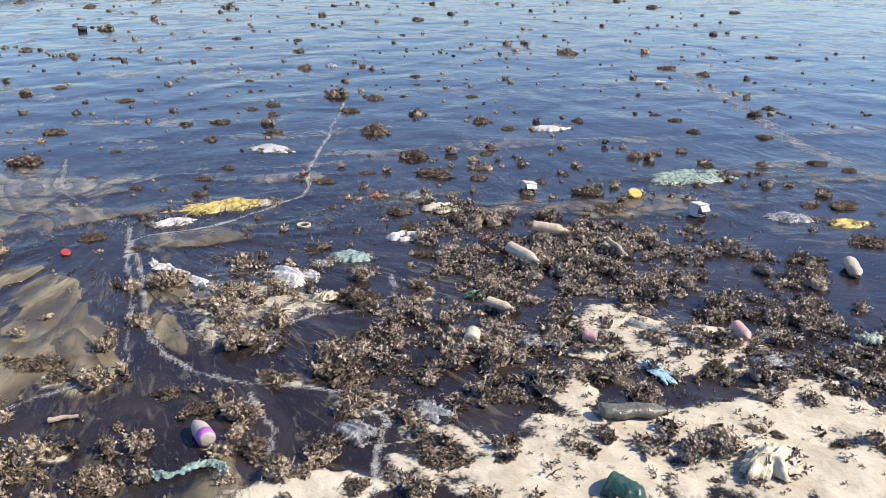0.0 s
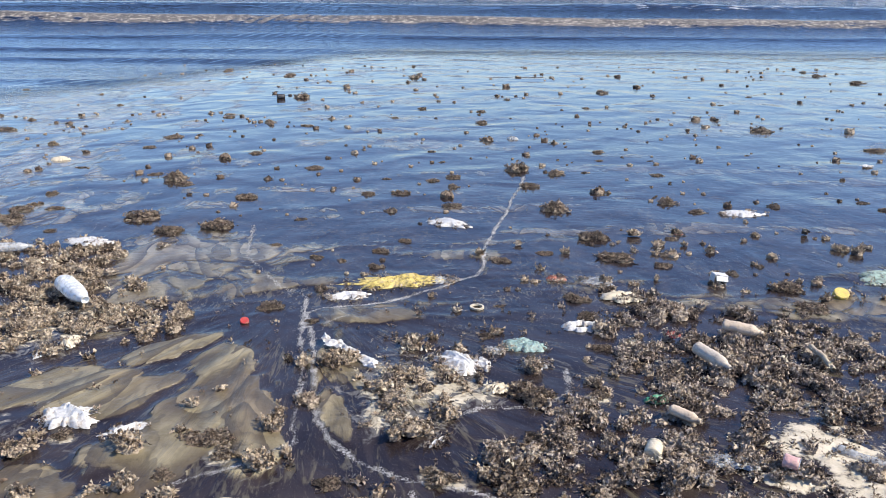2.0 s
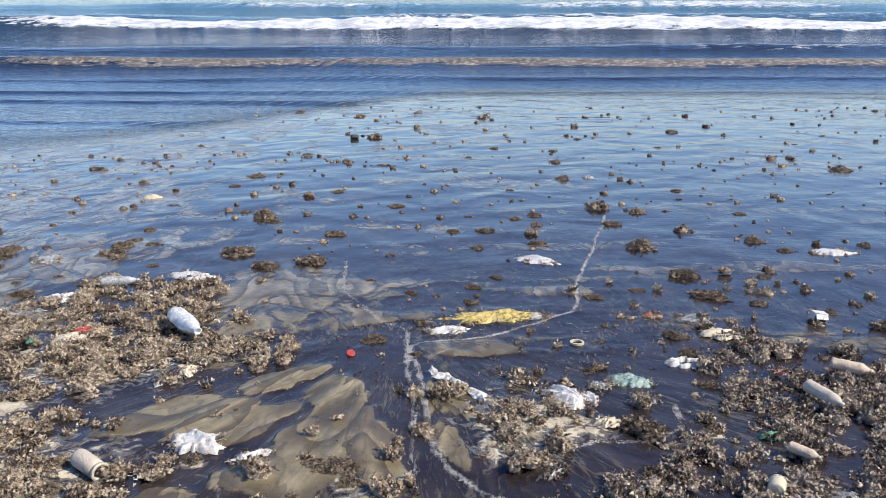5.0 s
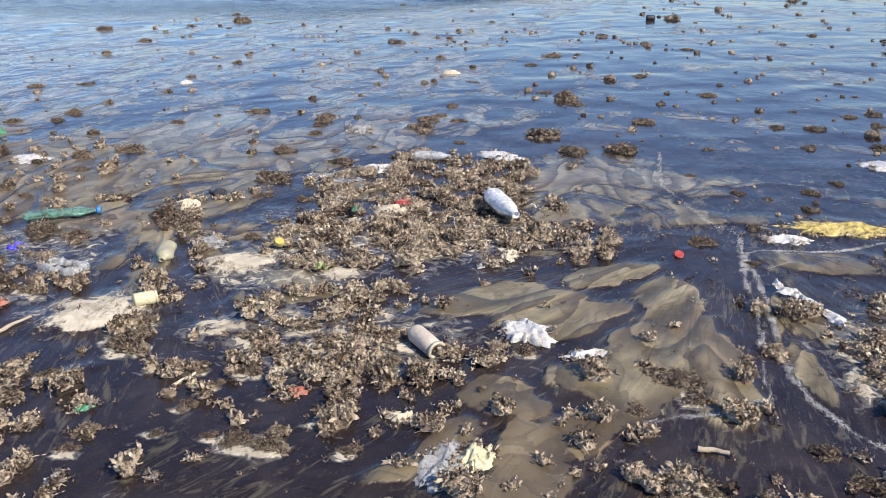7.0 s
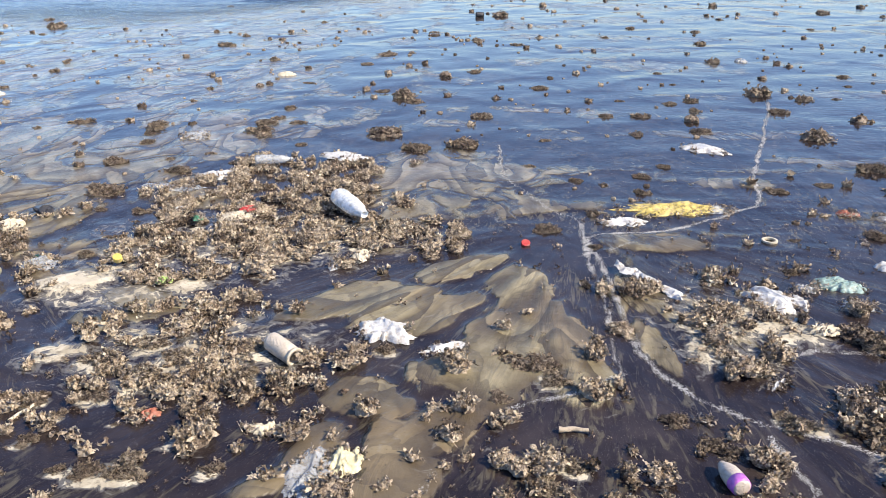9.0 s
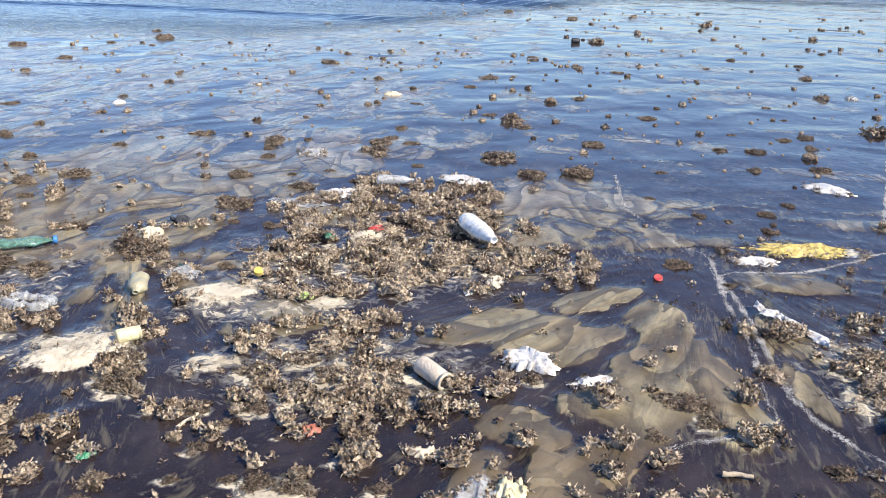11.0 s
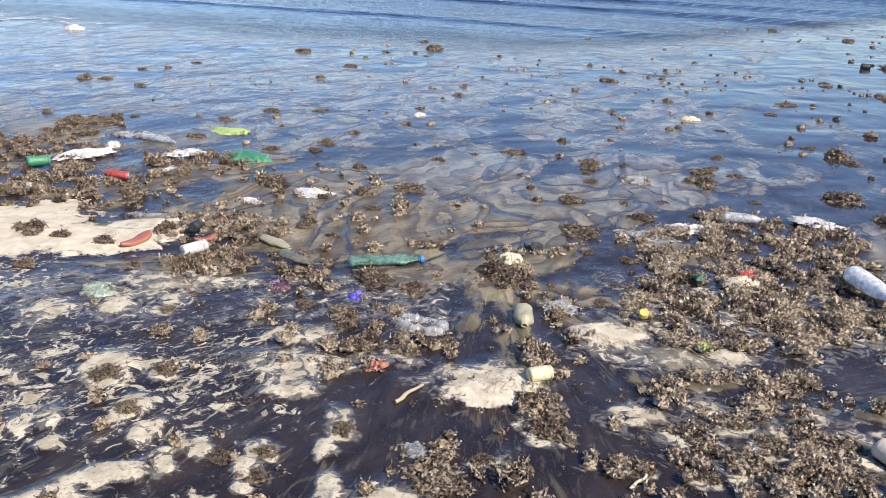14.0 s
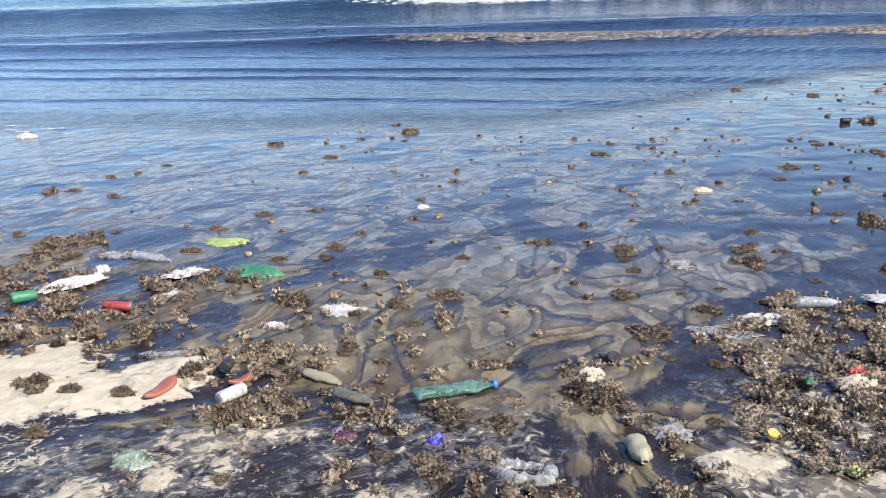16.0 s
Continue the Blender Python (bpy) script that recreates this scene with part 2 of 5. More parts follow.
def mesh_of(name, verts, faces, smooth=True):
    me = bpy.data.meshes.new(name)
    verts, faces = np.asarray(verts, np.float32), np.asarray(faces, np.int32)
    n = faces.shape[1]
    me.vertices.add(len(verts))
    me.vertices.foreach_set("co", verts.ravel())
    me.loops.add(faces.size)
    me.loops.foreach_set("vertex_index", faces.ravel())
    me.polygons.add(len(faces))
    me.polygons.foreach_set("loop_start", np.arange(0, faces.size, n, dtype=np.int32))
    me.polygons.foreach_set("use_smooth", np.full(len(faces), smooth))
    me.update(calc_edges=True)
    me.validate()
    return me


def grid_faces(nu, nv, closed=False):
    i = np.arange(nv - 1)[:, None] * nu
    j = np.arange(nu if closed else nu - 1)[None]
    k = (j + 1) % nu
    return np.stack([i + j, i + k, i + k + nu, i + j + nu], -1).reshape(-1, 4)


# ---- materials ----
def nodes_of(name):
    m = bpy.data.materials.new(name)
    m.use_nodes = True
    return m, m.node_tree.nodes, m.node_tree.links, m.node_tree.nodes["Principled BSDF"]


def mix(m, fac, a, b):
    node = m.node_tree.nodes.new("ShaderNodeMix")
    node.data_type = "RGBA"
    for k, v in ((0, fac), (6, a), (7, b)):
        if hasattr(v, "links"):
            m.node_tree.links.new(v, node.inputs[k])
        else:
            node.inputs[k].default_value = v if k == 0 else (*v, 1)
    return node.outputs[2]


def calc(m, op, a, b=0.0, c=0.0, clamp=False):
    node = m.node_tree.nodes.new("ShaderNodeMath")
    node.operation, node.use_clamp = op, clamp
    for k, v in enumerate((a, b, c)):
        if hasattr(v, "links"):
            m.node_tree.links.new(v, node.inputs[k])
        else:
            node.inputs[k].default_value = v
    return node.outputs[0]


def ramp(m, value, lo, hi, a=0.0, b=1.0):
    node = m.node_tree.nodes.new("ShaderNodeMapRange")
    node.interpolation_type = "SMOOTHSTEP"
    m.node_tree.links.new(value, node.inputs[0])
    for k, v in enumerate((lo, hi, a, b)):
        node.inputs[k + 1].default_value = v
    return node.outputs[0]


def speckle(m, scale, detail=4.0, stretch=(1, 1, 1), turn=0.0, rough=0.55, warp=0.0):
    nt, ln = m.node_tree.nodes, m.node_tree.links
    co = nt.new("ShaderNodeTexCoord")
    mp = nt.new("ShaderNodeMapping")
    mp.vector_type = "TEXTURE"
    mp.inputs["Scale"].default_value = tuple(1 / s for s in stretch)
    mp.inputs["Rotation"].default_value = (0, 0, radians(turn))
    ln.new(co.outputs["Object"], mp.inputs["Vector"])
    no = nt.new("ShaderNodeTexNoise")
    no.inputs["Scale"].default_value, no.inputs["Detail"].default_value, no.inputs["Roughness"].default_value = scale, detail, rough
    no.inputs["Distortion"].default_value = warp
    ln.new(mp.outputs[0], no.inputs["Vector"])
    return no.outputs["Fac"]


def attribute(m, name):
    node = m.node_tree.nodes.new("ShaderNodeAttribute")
    node.attribute_name = name
    return node.outputs["Fac"]


def bump(m, height_socket, strength, distance, normal=None):
    node = m.node_tree.nodes.new("ShaderNodeBump")
    node.inputs["Strength"].default_value, node.inputs["Distance"].default_value = strength, distance
    m.node_tree.links.new(height_socket, node.inputs["Height"])
    if normal:
        m.node_tree.links.new(normal, node.inputs["Normal"])
    return node.outputs[0]


def beach_material():
    m, nt, ln, p = nodes_of("wet_beach")
    fine, mid = speckle(m, 90, 5), speckle(m, 14, 6, warp=0.6)
    co = nt.new("ShaderNodeTexCoord").outputs["Object"]
    where = nt.new("ShaderNodeSeparateXYZ")
    ln.new(co, where.inputs[0])
    leftward = ramp(m, where.outputs[0], -0.8, 2.4, 1.0, 0.0)
    other, out = attribute(m, "other"), attribute(m, "out")

    def pair(a, b):
        node = nt.new("ShaderNodeCombineXYZ")
        ln.new(attribute(m, a), node.inputs[0])
        ln.new(attribute(m, b), node.inputs[1])
        return node.outputs[0]

    ways = [pair("rad_a", "arc_a"), pair("rad_b", "arc_b"), co]

    def off(socket, amount):
        return calc(m, "MULTIPLY", calc(m, "SUBTRACT", socket, 0.5), amount)

    def drawn(scale, detail, stretch, rough=0.55, warp=0.0):
        """Noise drawn out along the run-off: towards the gathering places, then straight to the sea."""
        some = []
        for k, vector in enumerate(ways):
            mp, no = nt.new("ShaderNodeMapping"), nt.new("ShaderNodeTexNoise")
            mp.inputs["Scale"].default_value = (1 / stretch, 1.0, 1.0) if k < 2 else (0.85, 0.85 / (1 + 0.3 * (stretch - 1)), 1.0)
            mp.inputs["Rotation"].default_value = (0, 0, 0 if k < 2 else radians(8))
            mp.inputs["Location"].default_value = (3.7 * k, 1.9 * k, 0)
            ln.new(vector, mp.inputs["Vector"])
            ln.new(mp.outputs[0], no.inputs["Vector"])
            for key, v in (("Scale", scale), ("Detail", detail), ("Roughness", rough), ("Distortion", warp)):
                no.inputs[key].default_value = v
            some.append(no.outputs["Fac"])
        near = calc(m, "ADD", some[0], calc(m, "MULTIPLY", other, calc(m, "SUBTRACT", some[1], some[0])))
        return calc(m, "ADD", near, calc(m, "MULTIPLY", out, calc(m, "SUBTRACT", some[2], near)))

    thread = drawn(46, 6, 6.0, 0.62, 1.2)
    streak = drawn(13, 6, 4.5, 0.60, 0.7)
    lobes = drawn(3.8, 2, 3.2, 0.42, 0.6)
    wob = calc(m, "ADD", off(mid, 0.9), off(fine, 0.35))
    far = ramp(m, where.outputs[1], 2.6, 5.5)

    dry = ramp(m, calc(m, "ADD", attribute(m, "dry"), calc(m, "MULTIPLY", wob, 1.6)), 0.34, 0.60)
    crumbly = calc(m, "ADD", off(speckle(m, 20, 7, rough=0.66, warp=0.9), 2.4), off(streak, 1.0))
    scummy = calc(m, "ADD", attribute(m, "foam"), crumbly)
    foam = ramp(m, scummy, 0.66, 0.76)
    islands = calc(m, "ADD", calc(m, "ADD", drawn(19.0, 5, 1.5, 0.64, 1.3), off(fine, 0.22)), calc(m, "MULTIPLY", calc(m, "SUBTRACT", attribute(m, "fleck"), 1.0), 0.36))
    wisps = calc(m, "ADD", calc(m, "ADD", drawn(27, 5, 3.4, 0.66, 1.6), off(fine, 0.2)), calc(m, "MULTIPLY", calc(m, "SUBTRACT", attribute(m, "fleck"), 1.0), 0.30))
    foam = calc(m, "MAXIMUM", foam, calc(m, "MAXIMUM", ramp(m, islands, 0.545, 0.580), ramp(m, wisps, 0.58, 0.63, 0.0, 0.6)))
    milk = calc(m, "MAXIMUM", ramp(m, scummy, 0.30, 0.62, 0.0, 0.5), ramp(m, islands, 0.49, 0.56, 0.0, 0.35))

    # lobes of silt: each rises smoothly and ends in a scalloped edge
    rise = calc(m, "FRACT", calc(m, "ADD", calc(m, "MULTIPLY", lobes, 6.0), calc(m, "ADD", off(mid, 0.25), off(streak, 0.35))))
    bar = calc(m, "ADD", attribute(m, "sand"), calc(m, "ADD", off(streak, 0.85), calc(m, "ADD", off(drawn(6, 4, 3.0, 0.55, 0.6), 1.1), off(fine, 0.12))))
    crisp = ramp(m, calc(m, "SUBTRACT", bar, ramp(m, rise, 0.0, 0.25, 0.18, 0.0)), 0.34, 0.66)
    soft = ramp(m, bar, 0.26, 0.66)
    sand = calc(m, "ADD", crisp, calc(m, "MULTIPLY", ramp(m, where.outputs[1], 4.5, 9.0), calc(m, "SUBTRACT", soft, crisp)))
    channel = ramp(m, calc(m, "ABSOLUTE", calc(m, "SUBTRACT", calc(m, "ADD", drawn(2.3, 3, 2.6, 0.5, 0.9), off(streak, 0.10)), 0.5)), 0.004, 0.05, 0.85, 0.0)
    sand = calc(m, "MULTIPLY", sand, calc(m, "SUBTRACT", 1.0, calc(m, "MULTIPLY", calc(m, "MULTIPLY", channel, out), ramp(m, where.outputs[1], 5.0, 9.0, 1.0, 0.4))))
    sand = calc(m, "MULTIPLY", sand, ramp(m, calc(m, "MULTIPLY", far, calc(m, "SUBTRACT", 1.0, leftward)), 0.0, 1.0, 1.0, 0.5))

    silt = drawn(9, 6, 2.5, 0.62, 0.8)
    damp = mix(m, ramp(m, silt, 0.32, 0.68), (0.125, 0.102, 0.056), (0.275, 0.230, 0.136))
    damp = mix(m, ramp(m, drawn(2.4, 3, 1.6, 0.5, 0.6), 0.48, 0.64, 0.0, 0.7), damp, (0.150, 0.108, 0.062))
    damp = mix(m, ramp(m, thread, 0.58, 0.74, 0.0, 0.55), damp, (0.050, 0.040, 0.032))
    damp = mix(m, calc(m, "MULTIPLY", ramp(m, speckle(m, 75, 4, rough=0.7), 0.62, 0.69), 0.65), damp, (0.03, 0.025, 0.022))
    damp = mix(m, far, damp, mix(m, ramp(m, silt, 0.3, 0.7), (0.110, 0.095, 0.070), (0.230, 0.202, 0.155)))
    # Relief shading put into the silt's colour: dark at each ledge and lobe foot.
    ledge_shade = calc(m, "FRACT", calc(m, "ADD", calc(m, "MULTIPLY", drawn(8.0, 2, 1.5, 0.45, 0.7), 4.0), off(mid, 0.4)))
    damp = mix(m, ramp(m, ledge_shade, 0.0, 0.5, 0.45, 0.0), damp, (0.055, 0.042, 0.030))
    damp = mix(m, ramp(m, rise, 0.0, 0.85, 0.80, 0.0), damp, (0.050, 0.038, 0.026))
    film = mix(m, ramp(m, silt, 0.35, 0.75), (0.014, 0.010, 0.010), (0.036, 0.027, 0.024))
    wash = ramp(m, calc(m, "ADD", calc(m, "MULTIPLY", thread, 0.85), calc(m, "MULTIPLY", drawn(4.5, 3, 2.0, 0.5, 0.8), 0.45)), 0.69, 0.82, 0.0, 0.55)
    film = mix(m, wash, film, (0.115, 0.098, 0.062))
    bits = ramp(m, speckle(m, 170, 4, (1, 2.4, 1), 60, 0.72), 0.62, 0.69)
    film = mix(m, calc(m, "MULTIPLY", bits, ramp(m, far, 0.0, 1.0, 0.65, 0.0)), film, (0.23, 0.20, 0.16))
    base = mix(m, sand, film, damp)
    base = mix(m, calc(m, "MULTIPLY", milk, calc(m, "SUBTRACT", 1.0, dry)), base, (0.215, 0.200, 0.170))
    powder = mix(m, ramp(m, mid, 0.35, 0.7), (0.43, 0.37, 0.265), (0.56, 0.49, 0.37))
    powder = mix(m, calc(m, "MULTIPLY", ramp(m, speckle(m, 120, 4, rough=0.75), 0.60, 0.68), 0.6), powder, (0.16, 0.125, 0.09))
    powder = mix(m, ramp(m, speckle(m, 5.5, 5, rough=0.6, warp=0.8), 0.52, 0.70, 0.0, 0.45), powder, (0.33, 0.28, 0.20))
    base = mix(m, dry, base, powder)
    scum = mix(m, ramp(m, mid, 0.30, 0.66), (0.31, 0.265, 0.185), (0.50, 0.44, 0.325))
    scum = mix(m, calc(m, "MULTIPLY", ramp(m, speckle(m, 60, 7, rough=0.8, warp=0.8), 0.50, 0.62), 0.8), scum, (0.185, 0.15, 0.10))
    base = mix(m, foam, base, scum)
    bubbles = speckle(m, 260, 3, rough=0.7)
    line = ramp(m, calc(m, "ADD", calc(m, "MULTIPLY", attribute(m, "line"), 0.56), calc(m, "ADD", off(bubbles, 1.7), off(mid, 0.7))), 0.46, 0.60)
    base = mix(m, calc(m, "MULTIPLY", line, 0.75), base, (0.46, 0.44, 0.41))
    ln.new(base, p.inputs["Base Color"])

    dull = calc(m, "MAXIMUM", calc(m, "MAXIMUM", dry, foam), line)
    rough = calc(m, "ADD", ramp(m, far, 0.0, 1.0, 0.16, 0.05), calc(m, "MULTIPLY", sand, ramp(m, far, 0.0, 1.0, 0.26, 0.12)))
    rough = calc(m, "MAXIMUM", rough, calc(m, "MULTIPLY", dull, 0.85))
    ln.new(rough, p.inputs["Roughness"])
    p.inputs["IOR"].default_value, p.inputs["Specular IOR Level"].default_value = 1.33, 0.43
    ripples = calc(m, "ADD", speckle(m, 9, 3, (0.8, 1.7, 1), -4, 0.5, 0.6), calc(m, "MULTIPLY", speckle(m, 28, 2, (0.6, 2.0, 1), 6), 0.25))
    calm = ramp(m, where.outputs[1], 5.5, 11.0, 1.0, 0.75)
    n = bump(m, calc(m, "MULTIPLY", ripples, calc(m, "MULTIPLY", calc(m, "MULTIPLY", far, calm), ramp(m, leftward, 0.0, 1.0, 0.13, 0.05))), 0.8, 0.014)
    n = bump(m, calc(m, "MULTIPLY", speckle(m, 1.7, 1.4, (1.0, 1.2, 1), 30, 0.4, 0.5), far), 0.8, 0.026, n)
    n = bump(m, calc(m, "MULTIPLY", calc(m, "MULTIPLY", rise, calc(m, "ADD", 0.10, sand)), ramp(m, far, 0.0, 1.0, 1.0, 0.45)), 0.8, 0.012, n)
    n = bump(m, calc(m, "MULTIPLY", calc(m, "ADD", streak, lobes), ramp(m, far, 0.0, 1.0, 1.0, 0.25)), 0.6, 0.010, n)
    n = bump(m, calc(m, "ADD", calc(m, "MULTIPLY", speckle(m, 45, 5), calc(m, "ADD", 0.06, dull)), foam), 0.6, 0.006, n)
    ln.new(n, p.inputs["Normal"])
    return m


def sea_material():
    m, nt, ln, p = nodes_of("sea_water")
    foam = ramp(m, calc(m, "ADD", attribute(m, "foam"), calc(m, "MULTIPLY", calc(m, "SUBTRACT", speckle(m, 4.0, 9, (0.5, 1.3, 1), 0, 0.78), 0.5), 2.2)), 0.45, 0.62)
    brown = attribute(m, "brown")
    deep = mix(m, attribute(m, "deep"), (0.010, 0.013, 0.022), (0.030, 0.085, 0.105))
    white = mix(m, ramp(m, speckle(m, 2.2, 7, (0.6, 1.2, 1), 0, 0.7), 0.38, 0.62), (0.36, 0.38, 0.40), (0.72, 0.71, 0.68))
    froth = mix(m, brown, white, mix(m, ramp(m, speckle(m, 9, 6, rough=0.75), 0.38, 0.52), (0.36, 0.31, 0.24), (0.040, 0.030, 0.022)))
    ln.new(mix(m, foam, deep, froth), p.inputs["Base Color"])
    ln.new(calc(m, "ADD", 0.07, calc(m, "MULTIPLY", foam, 0.7)), p.inputs["Roughness"])
    p.inputs["IOR"].default_value = 1.34
    ln.new(calc(m, "MAXIMUM", attribute(m, "thin"), foam), p.inputs["Alpha"])
    chop = calc(m, "ADD", speckle(m, 1.6, 4, (0.35, 1.3, 1), 3, 0.6, 0.5), calc(m, "MULTIPLY", speckle(m, 6, 4, (0.55, 1.4, 1), -5), 0.45))
    ln.new(bump(m, calc(m, "MULTIPLY", chop, calc(m, "ADD", 0.13, attribute(m, "rough"))), 0.9, 0.30), p.inputs["Normal"])
    return m


def weed_material(name, dark, mid, pale, share=0.5):
    """Seaweed: each frond its own tone between wet dark brown and sun-bleached tan."""
    m, nt, ln, p = nodes_of(name)
    geo = nt.new("ShaderNodeNewGeometry")
    tone = calc(m, "ADD", calc(m, "MULTIPLY", geo.outputs["Random Per Island"], 0.45), calc(m, "MULTIPLY", speckle(m, 30, 4), 0.40))
    tone = calc(m, "ADD", tone, calc(m, "MULTIPLY", calc(m, "SUBTRACT", speckle(m, 11, 3, warp=0.6), 0.44), 1.7))
    tone = calc(m, "ADD", tone, calc(m, "MULTIPLY", calc(m, "SUBTRACT", speckle(m, 120, 3, rough=0.65), 0.5), 0.8))
    col = mix(m, ramp(m, tone, 0.15, 0.62), dark, mid)
    col = mix(m, ramp(m, tone, 0.56 + 0.25 * (0.5 - share), 0.84), col, pale)
    obj = nt.new("ShaderNodeObjectInfo")
    col = mix(m, calc(m, "MULTIPLY", obj.outputs["Random"], 0.18), col, dark)
    ln.new(col, p.inputs["Base Color"])
    p.inputs["Roughness"].default_value = 0.62
    p.inputs["IOR"].default_value = 1.38
    ln.new(bump(m, speckle(m, 130, 4, warp=1.0), 0.9, 0.012), p.inputs["Normal"])
    return m


BEACH, SEA = beach_material(), sea_material()
WEED = weed_material("brown_seaweed", (0.070, 0.046, 0.030), (0.250, 0.172, 0.115), (0.47, 0.375, 0.265), 1.4)
WEED_GREY = weed_material("grey_brown_seaweed", (0.072, 0.050, 0.036), (0.275, 0.203, 0.148), (0.53, 0.44, 0.34), 1.7)
# Darker seaweed tone; under fronds it paints in the shade of the gaps.
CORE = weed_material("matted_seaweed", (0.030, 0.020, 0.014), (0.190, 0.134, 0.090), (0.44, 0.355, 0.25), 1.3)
WEED_PALE = weed_material("bleached_seaweed", (0.100, 0.068, 0.042), (0.350, 0.255, 0.165), (0.58, 0.475, 0.34), 1.8)

# ---- beach and sea ----
CLUMPS_A = [
    (-0.90, 1.24, 0.08), (-0.69, 1.26, 0.10), (-0.49, 1.28, 0.07), (1.98, 1.31, 0.06), (2.48, 1.33, 0.05), (-0.09, 1.34, 0.05),
    (-0.39, 1.36, 0.10), (2.39, 1.37, 0.06), (-2.04, 1.39, 0.08), (2.05, 1.42, 0.07), (-2.18, 1.43, 0.08), (2.24, 1.44, 0.05),
    (-1.22, 1.45, 0.07), (0.25, 1.45, 0.14), (1.88, 1.47, 0.09), (-0.35, 1.47, 0.12), (1.08, 1.47, 0.08), (2.20, 1.48, 0.05),
    (0.63, 1.48, 0.10), (-2.07, 1.49, 0.07), (0.17, 1.49, 0.06), (-2.57, 1.49, 0.09), (0.36, 1.50, 0.11), (1.48, 1.50, 0.06),
    (1.70, 1.51, 0.07), (-1.24, 1.53, 0.10), (1.32, 1.54, 0.16), (0.92, 1.56, 0.13), (-1.05, 1.58, 0.05), (0.46, 1.59, 0.08),
]
CLUMPS_B = [
    (-1.60, 1.60, 0.20), (-0.90, 1.61, 0.05), (-2.77, 1.61, 0.12), (0.08, 1.62, 0.08), (-0.82, 1.62, 0.10), (2.56, 1.62, 0.08),
    (-0.73, 1.64, 0.12), (-0.52, 1.66, 0.07), (0.48, 1.66, 0.10), (0.84, 1.68, 0.12), (-1.94, 1.69, 0.09), (0.28, 1.70, 0.10),
    (-0.88, 1.71, 0.04), (-2.62, 1.71, 0.08), (-1.05, 1.72, 0.07), (0.99, 1.74, 0.05), (-1.53, 1.74, 0.08), (2.59, 1.75, 0.12),
    (0.35, 1.79, 0.10), (-0.65, 1.79, 0.11), (1.59, 1.81, 0.13), (2.27, 1.81, 0.11), (-0.86, 1.82, 0.04), (-1.03, 1.84, 0.06),
    (-1.27, 1.86, 0.06), (0.74, 1.89, 0.08), (1.17, 1.90, 0.15), (-1.14, 1.90, 0.09), (0.70, 1.93, 0.08), (-0.98, 1.94, 0.11),
]
CLUMPS_C = [
    (-1.42, 1.98, 0.17), (0.62, 2.02, 0.08), (1.14, 2.04, 0.16), (-0.89, 2.05, 0.17), (0.93, 2.05, 0.11), (0.15, 2.07, 0.07),
    (-2.95, 2.08, 0.09), (-0.61, 2.09, 0.12), (-1.47, 2.11, 0.11), (-1.06, 2.12, 0.13), (-3.77, 2.15, 0.10), (-0.83, 2.17, 0.13),
    (0.30, 2.19, 0.10), (-2.03, 2.20, 0.12), (-0.95, 2.24, 0.13), (-2.96, 2.24, 0.07), (1.24, 2.25, 0.11), (-0.64, 2.27, 0.12),
    (0.22, 2.27, 0.14), (-0.22, 2.30, 0.07), (-3.37, 2.34, 0.08), (-2.52, 2.35, 0.09), (-2.37, 2.37, 0.13), (1.46, 2.43, 0.07),
    (-4.06, 2.43, 0.16), (-3.88, 2.44, 0.11), (-3.68, 2.48, 0.11), (1.25, 2.54, 0.18), (1.49, 2.56, 0.08), (-2.42, 2.66, 0.18),
]
CLUMPS_D = [
    (-2.23, 2.67, 0.12), (3.54, 2.71, 0.17), (-1.53, 2.89, 0.09), (1.59, 2.94, 0.11), (-1.94, 2.94, 0.18), (-2.83, 3.03, 0.09),
    (3.86, 3.04, 0.08), (1.15, 3.07, 0.07), (-3.03, 3.09, 0.12), (-1.53, 3.09, 0.07), (-2.40, 3.14, 0.14), (3.77, 3.17, 0.20),
    (3.58, 3.21, 0.10), (0.44, 3.23, 0.07), (1.59, 3.28, 0.10), (-3.35, 3.32, 0.08), (0.87, 3.34, 0.05), (2.58, 3.34, 0.18),
    (0.25, 3.40, 0.16), (-1.55, 3.40, 0.10), (-1.74, 3.40, 0.09), (1.23, 3.41, 0.07), (-2.88, 3.47, 0.10), (1.58, 3.48, 0.13),
    (3.63, 3.49, 0.06), (-3.57, 3.59, 0.22), (0.43, 3.62, 0.08), (2.57, 3.62, 0.22), (-1.87, 3.63, 0.22), (-3.04, 3.68, 0.16),
]
CLUMPS_E = [
    (1.54, 3.72, 0.08), (4.21, 3.73, 0.11), (2.40, 3.83, 0.08), (2.33, 3.86, 0.07), (-2.85, 3.87, 0.21), (-5.62, 3.88, 0.10),
    (4.10, 3.88, 0.13), (-5.31, 3.92, 0.20), (2.58, 3.94, 0.06), (0.67, 3.94, 0.09), (2.09, 3.95, 0.12), (3.45, 3.96, 0.09),
    (-1.65, 4.01, 0.16), (1.31, 4.04, 0.11), (0.49, 4.04, 0.06), (1.89, 4.05, 0.23), (-5.58, 4.08, 0.25), (0.36, 4.08, 0.09),
    (-2.05, 4.11, 0.16), (-3.35, 4.12, 0.12), (1.53, 4.15, 0.10), (0.69, 4.19, 0.12), (-1.41, 4.19, 0.08), (-1.77, 4.20, 0.07),
    (-4.03, 4.21, 0.12), (-4.65, 4.24, 0.14), (-5.49, 4.26, 0.22), (-6.08, 4.29, 0.10), (0.12, 4.31, 0.07), (-3.79, 4.32, 0.12),
]
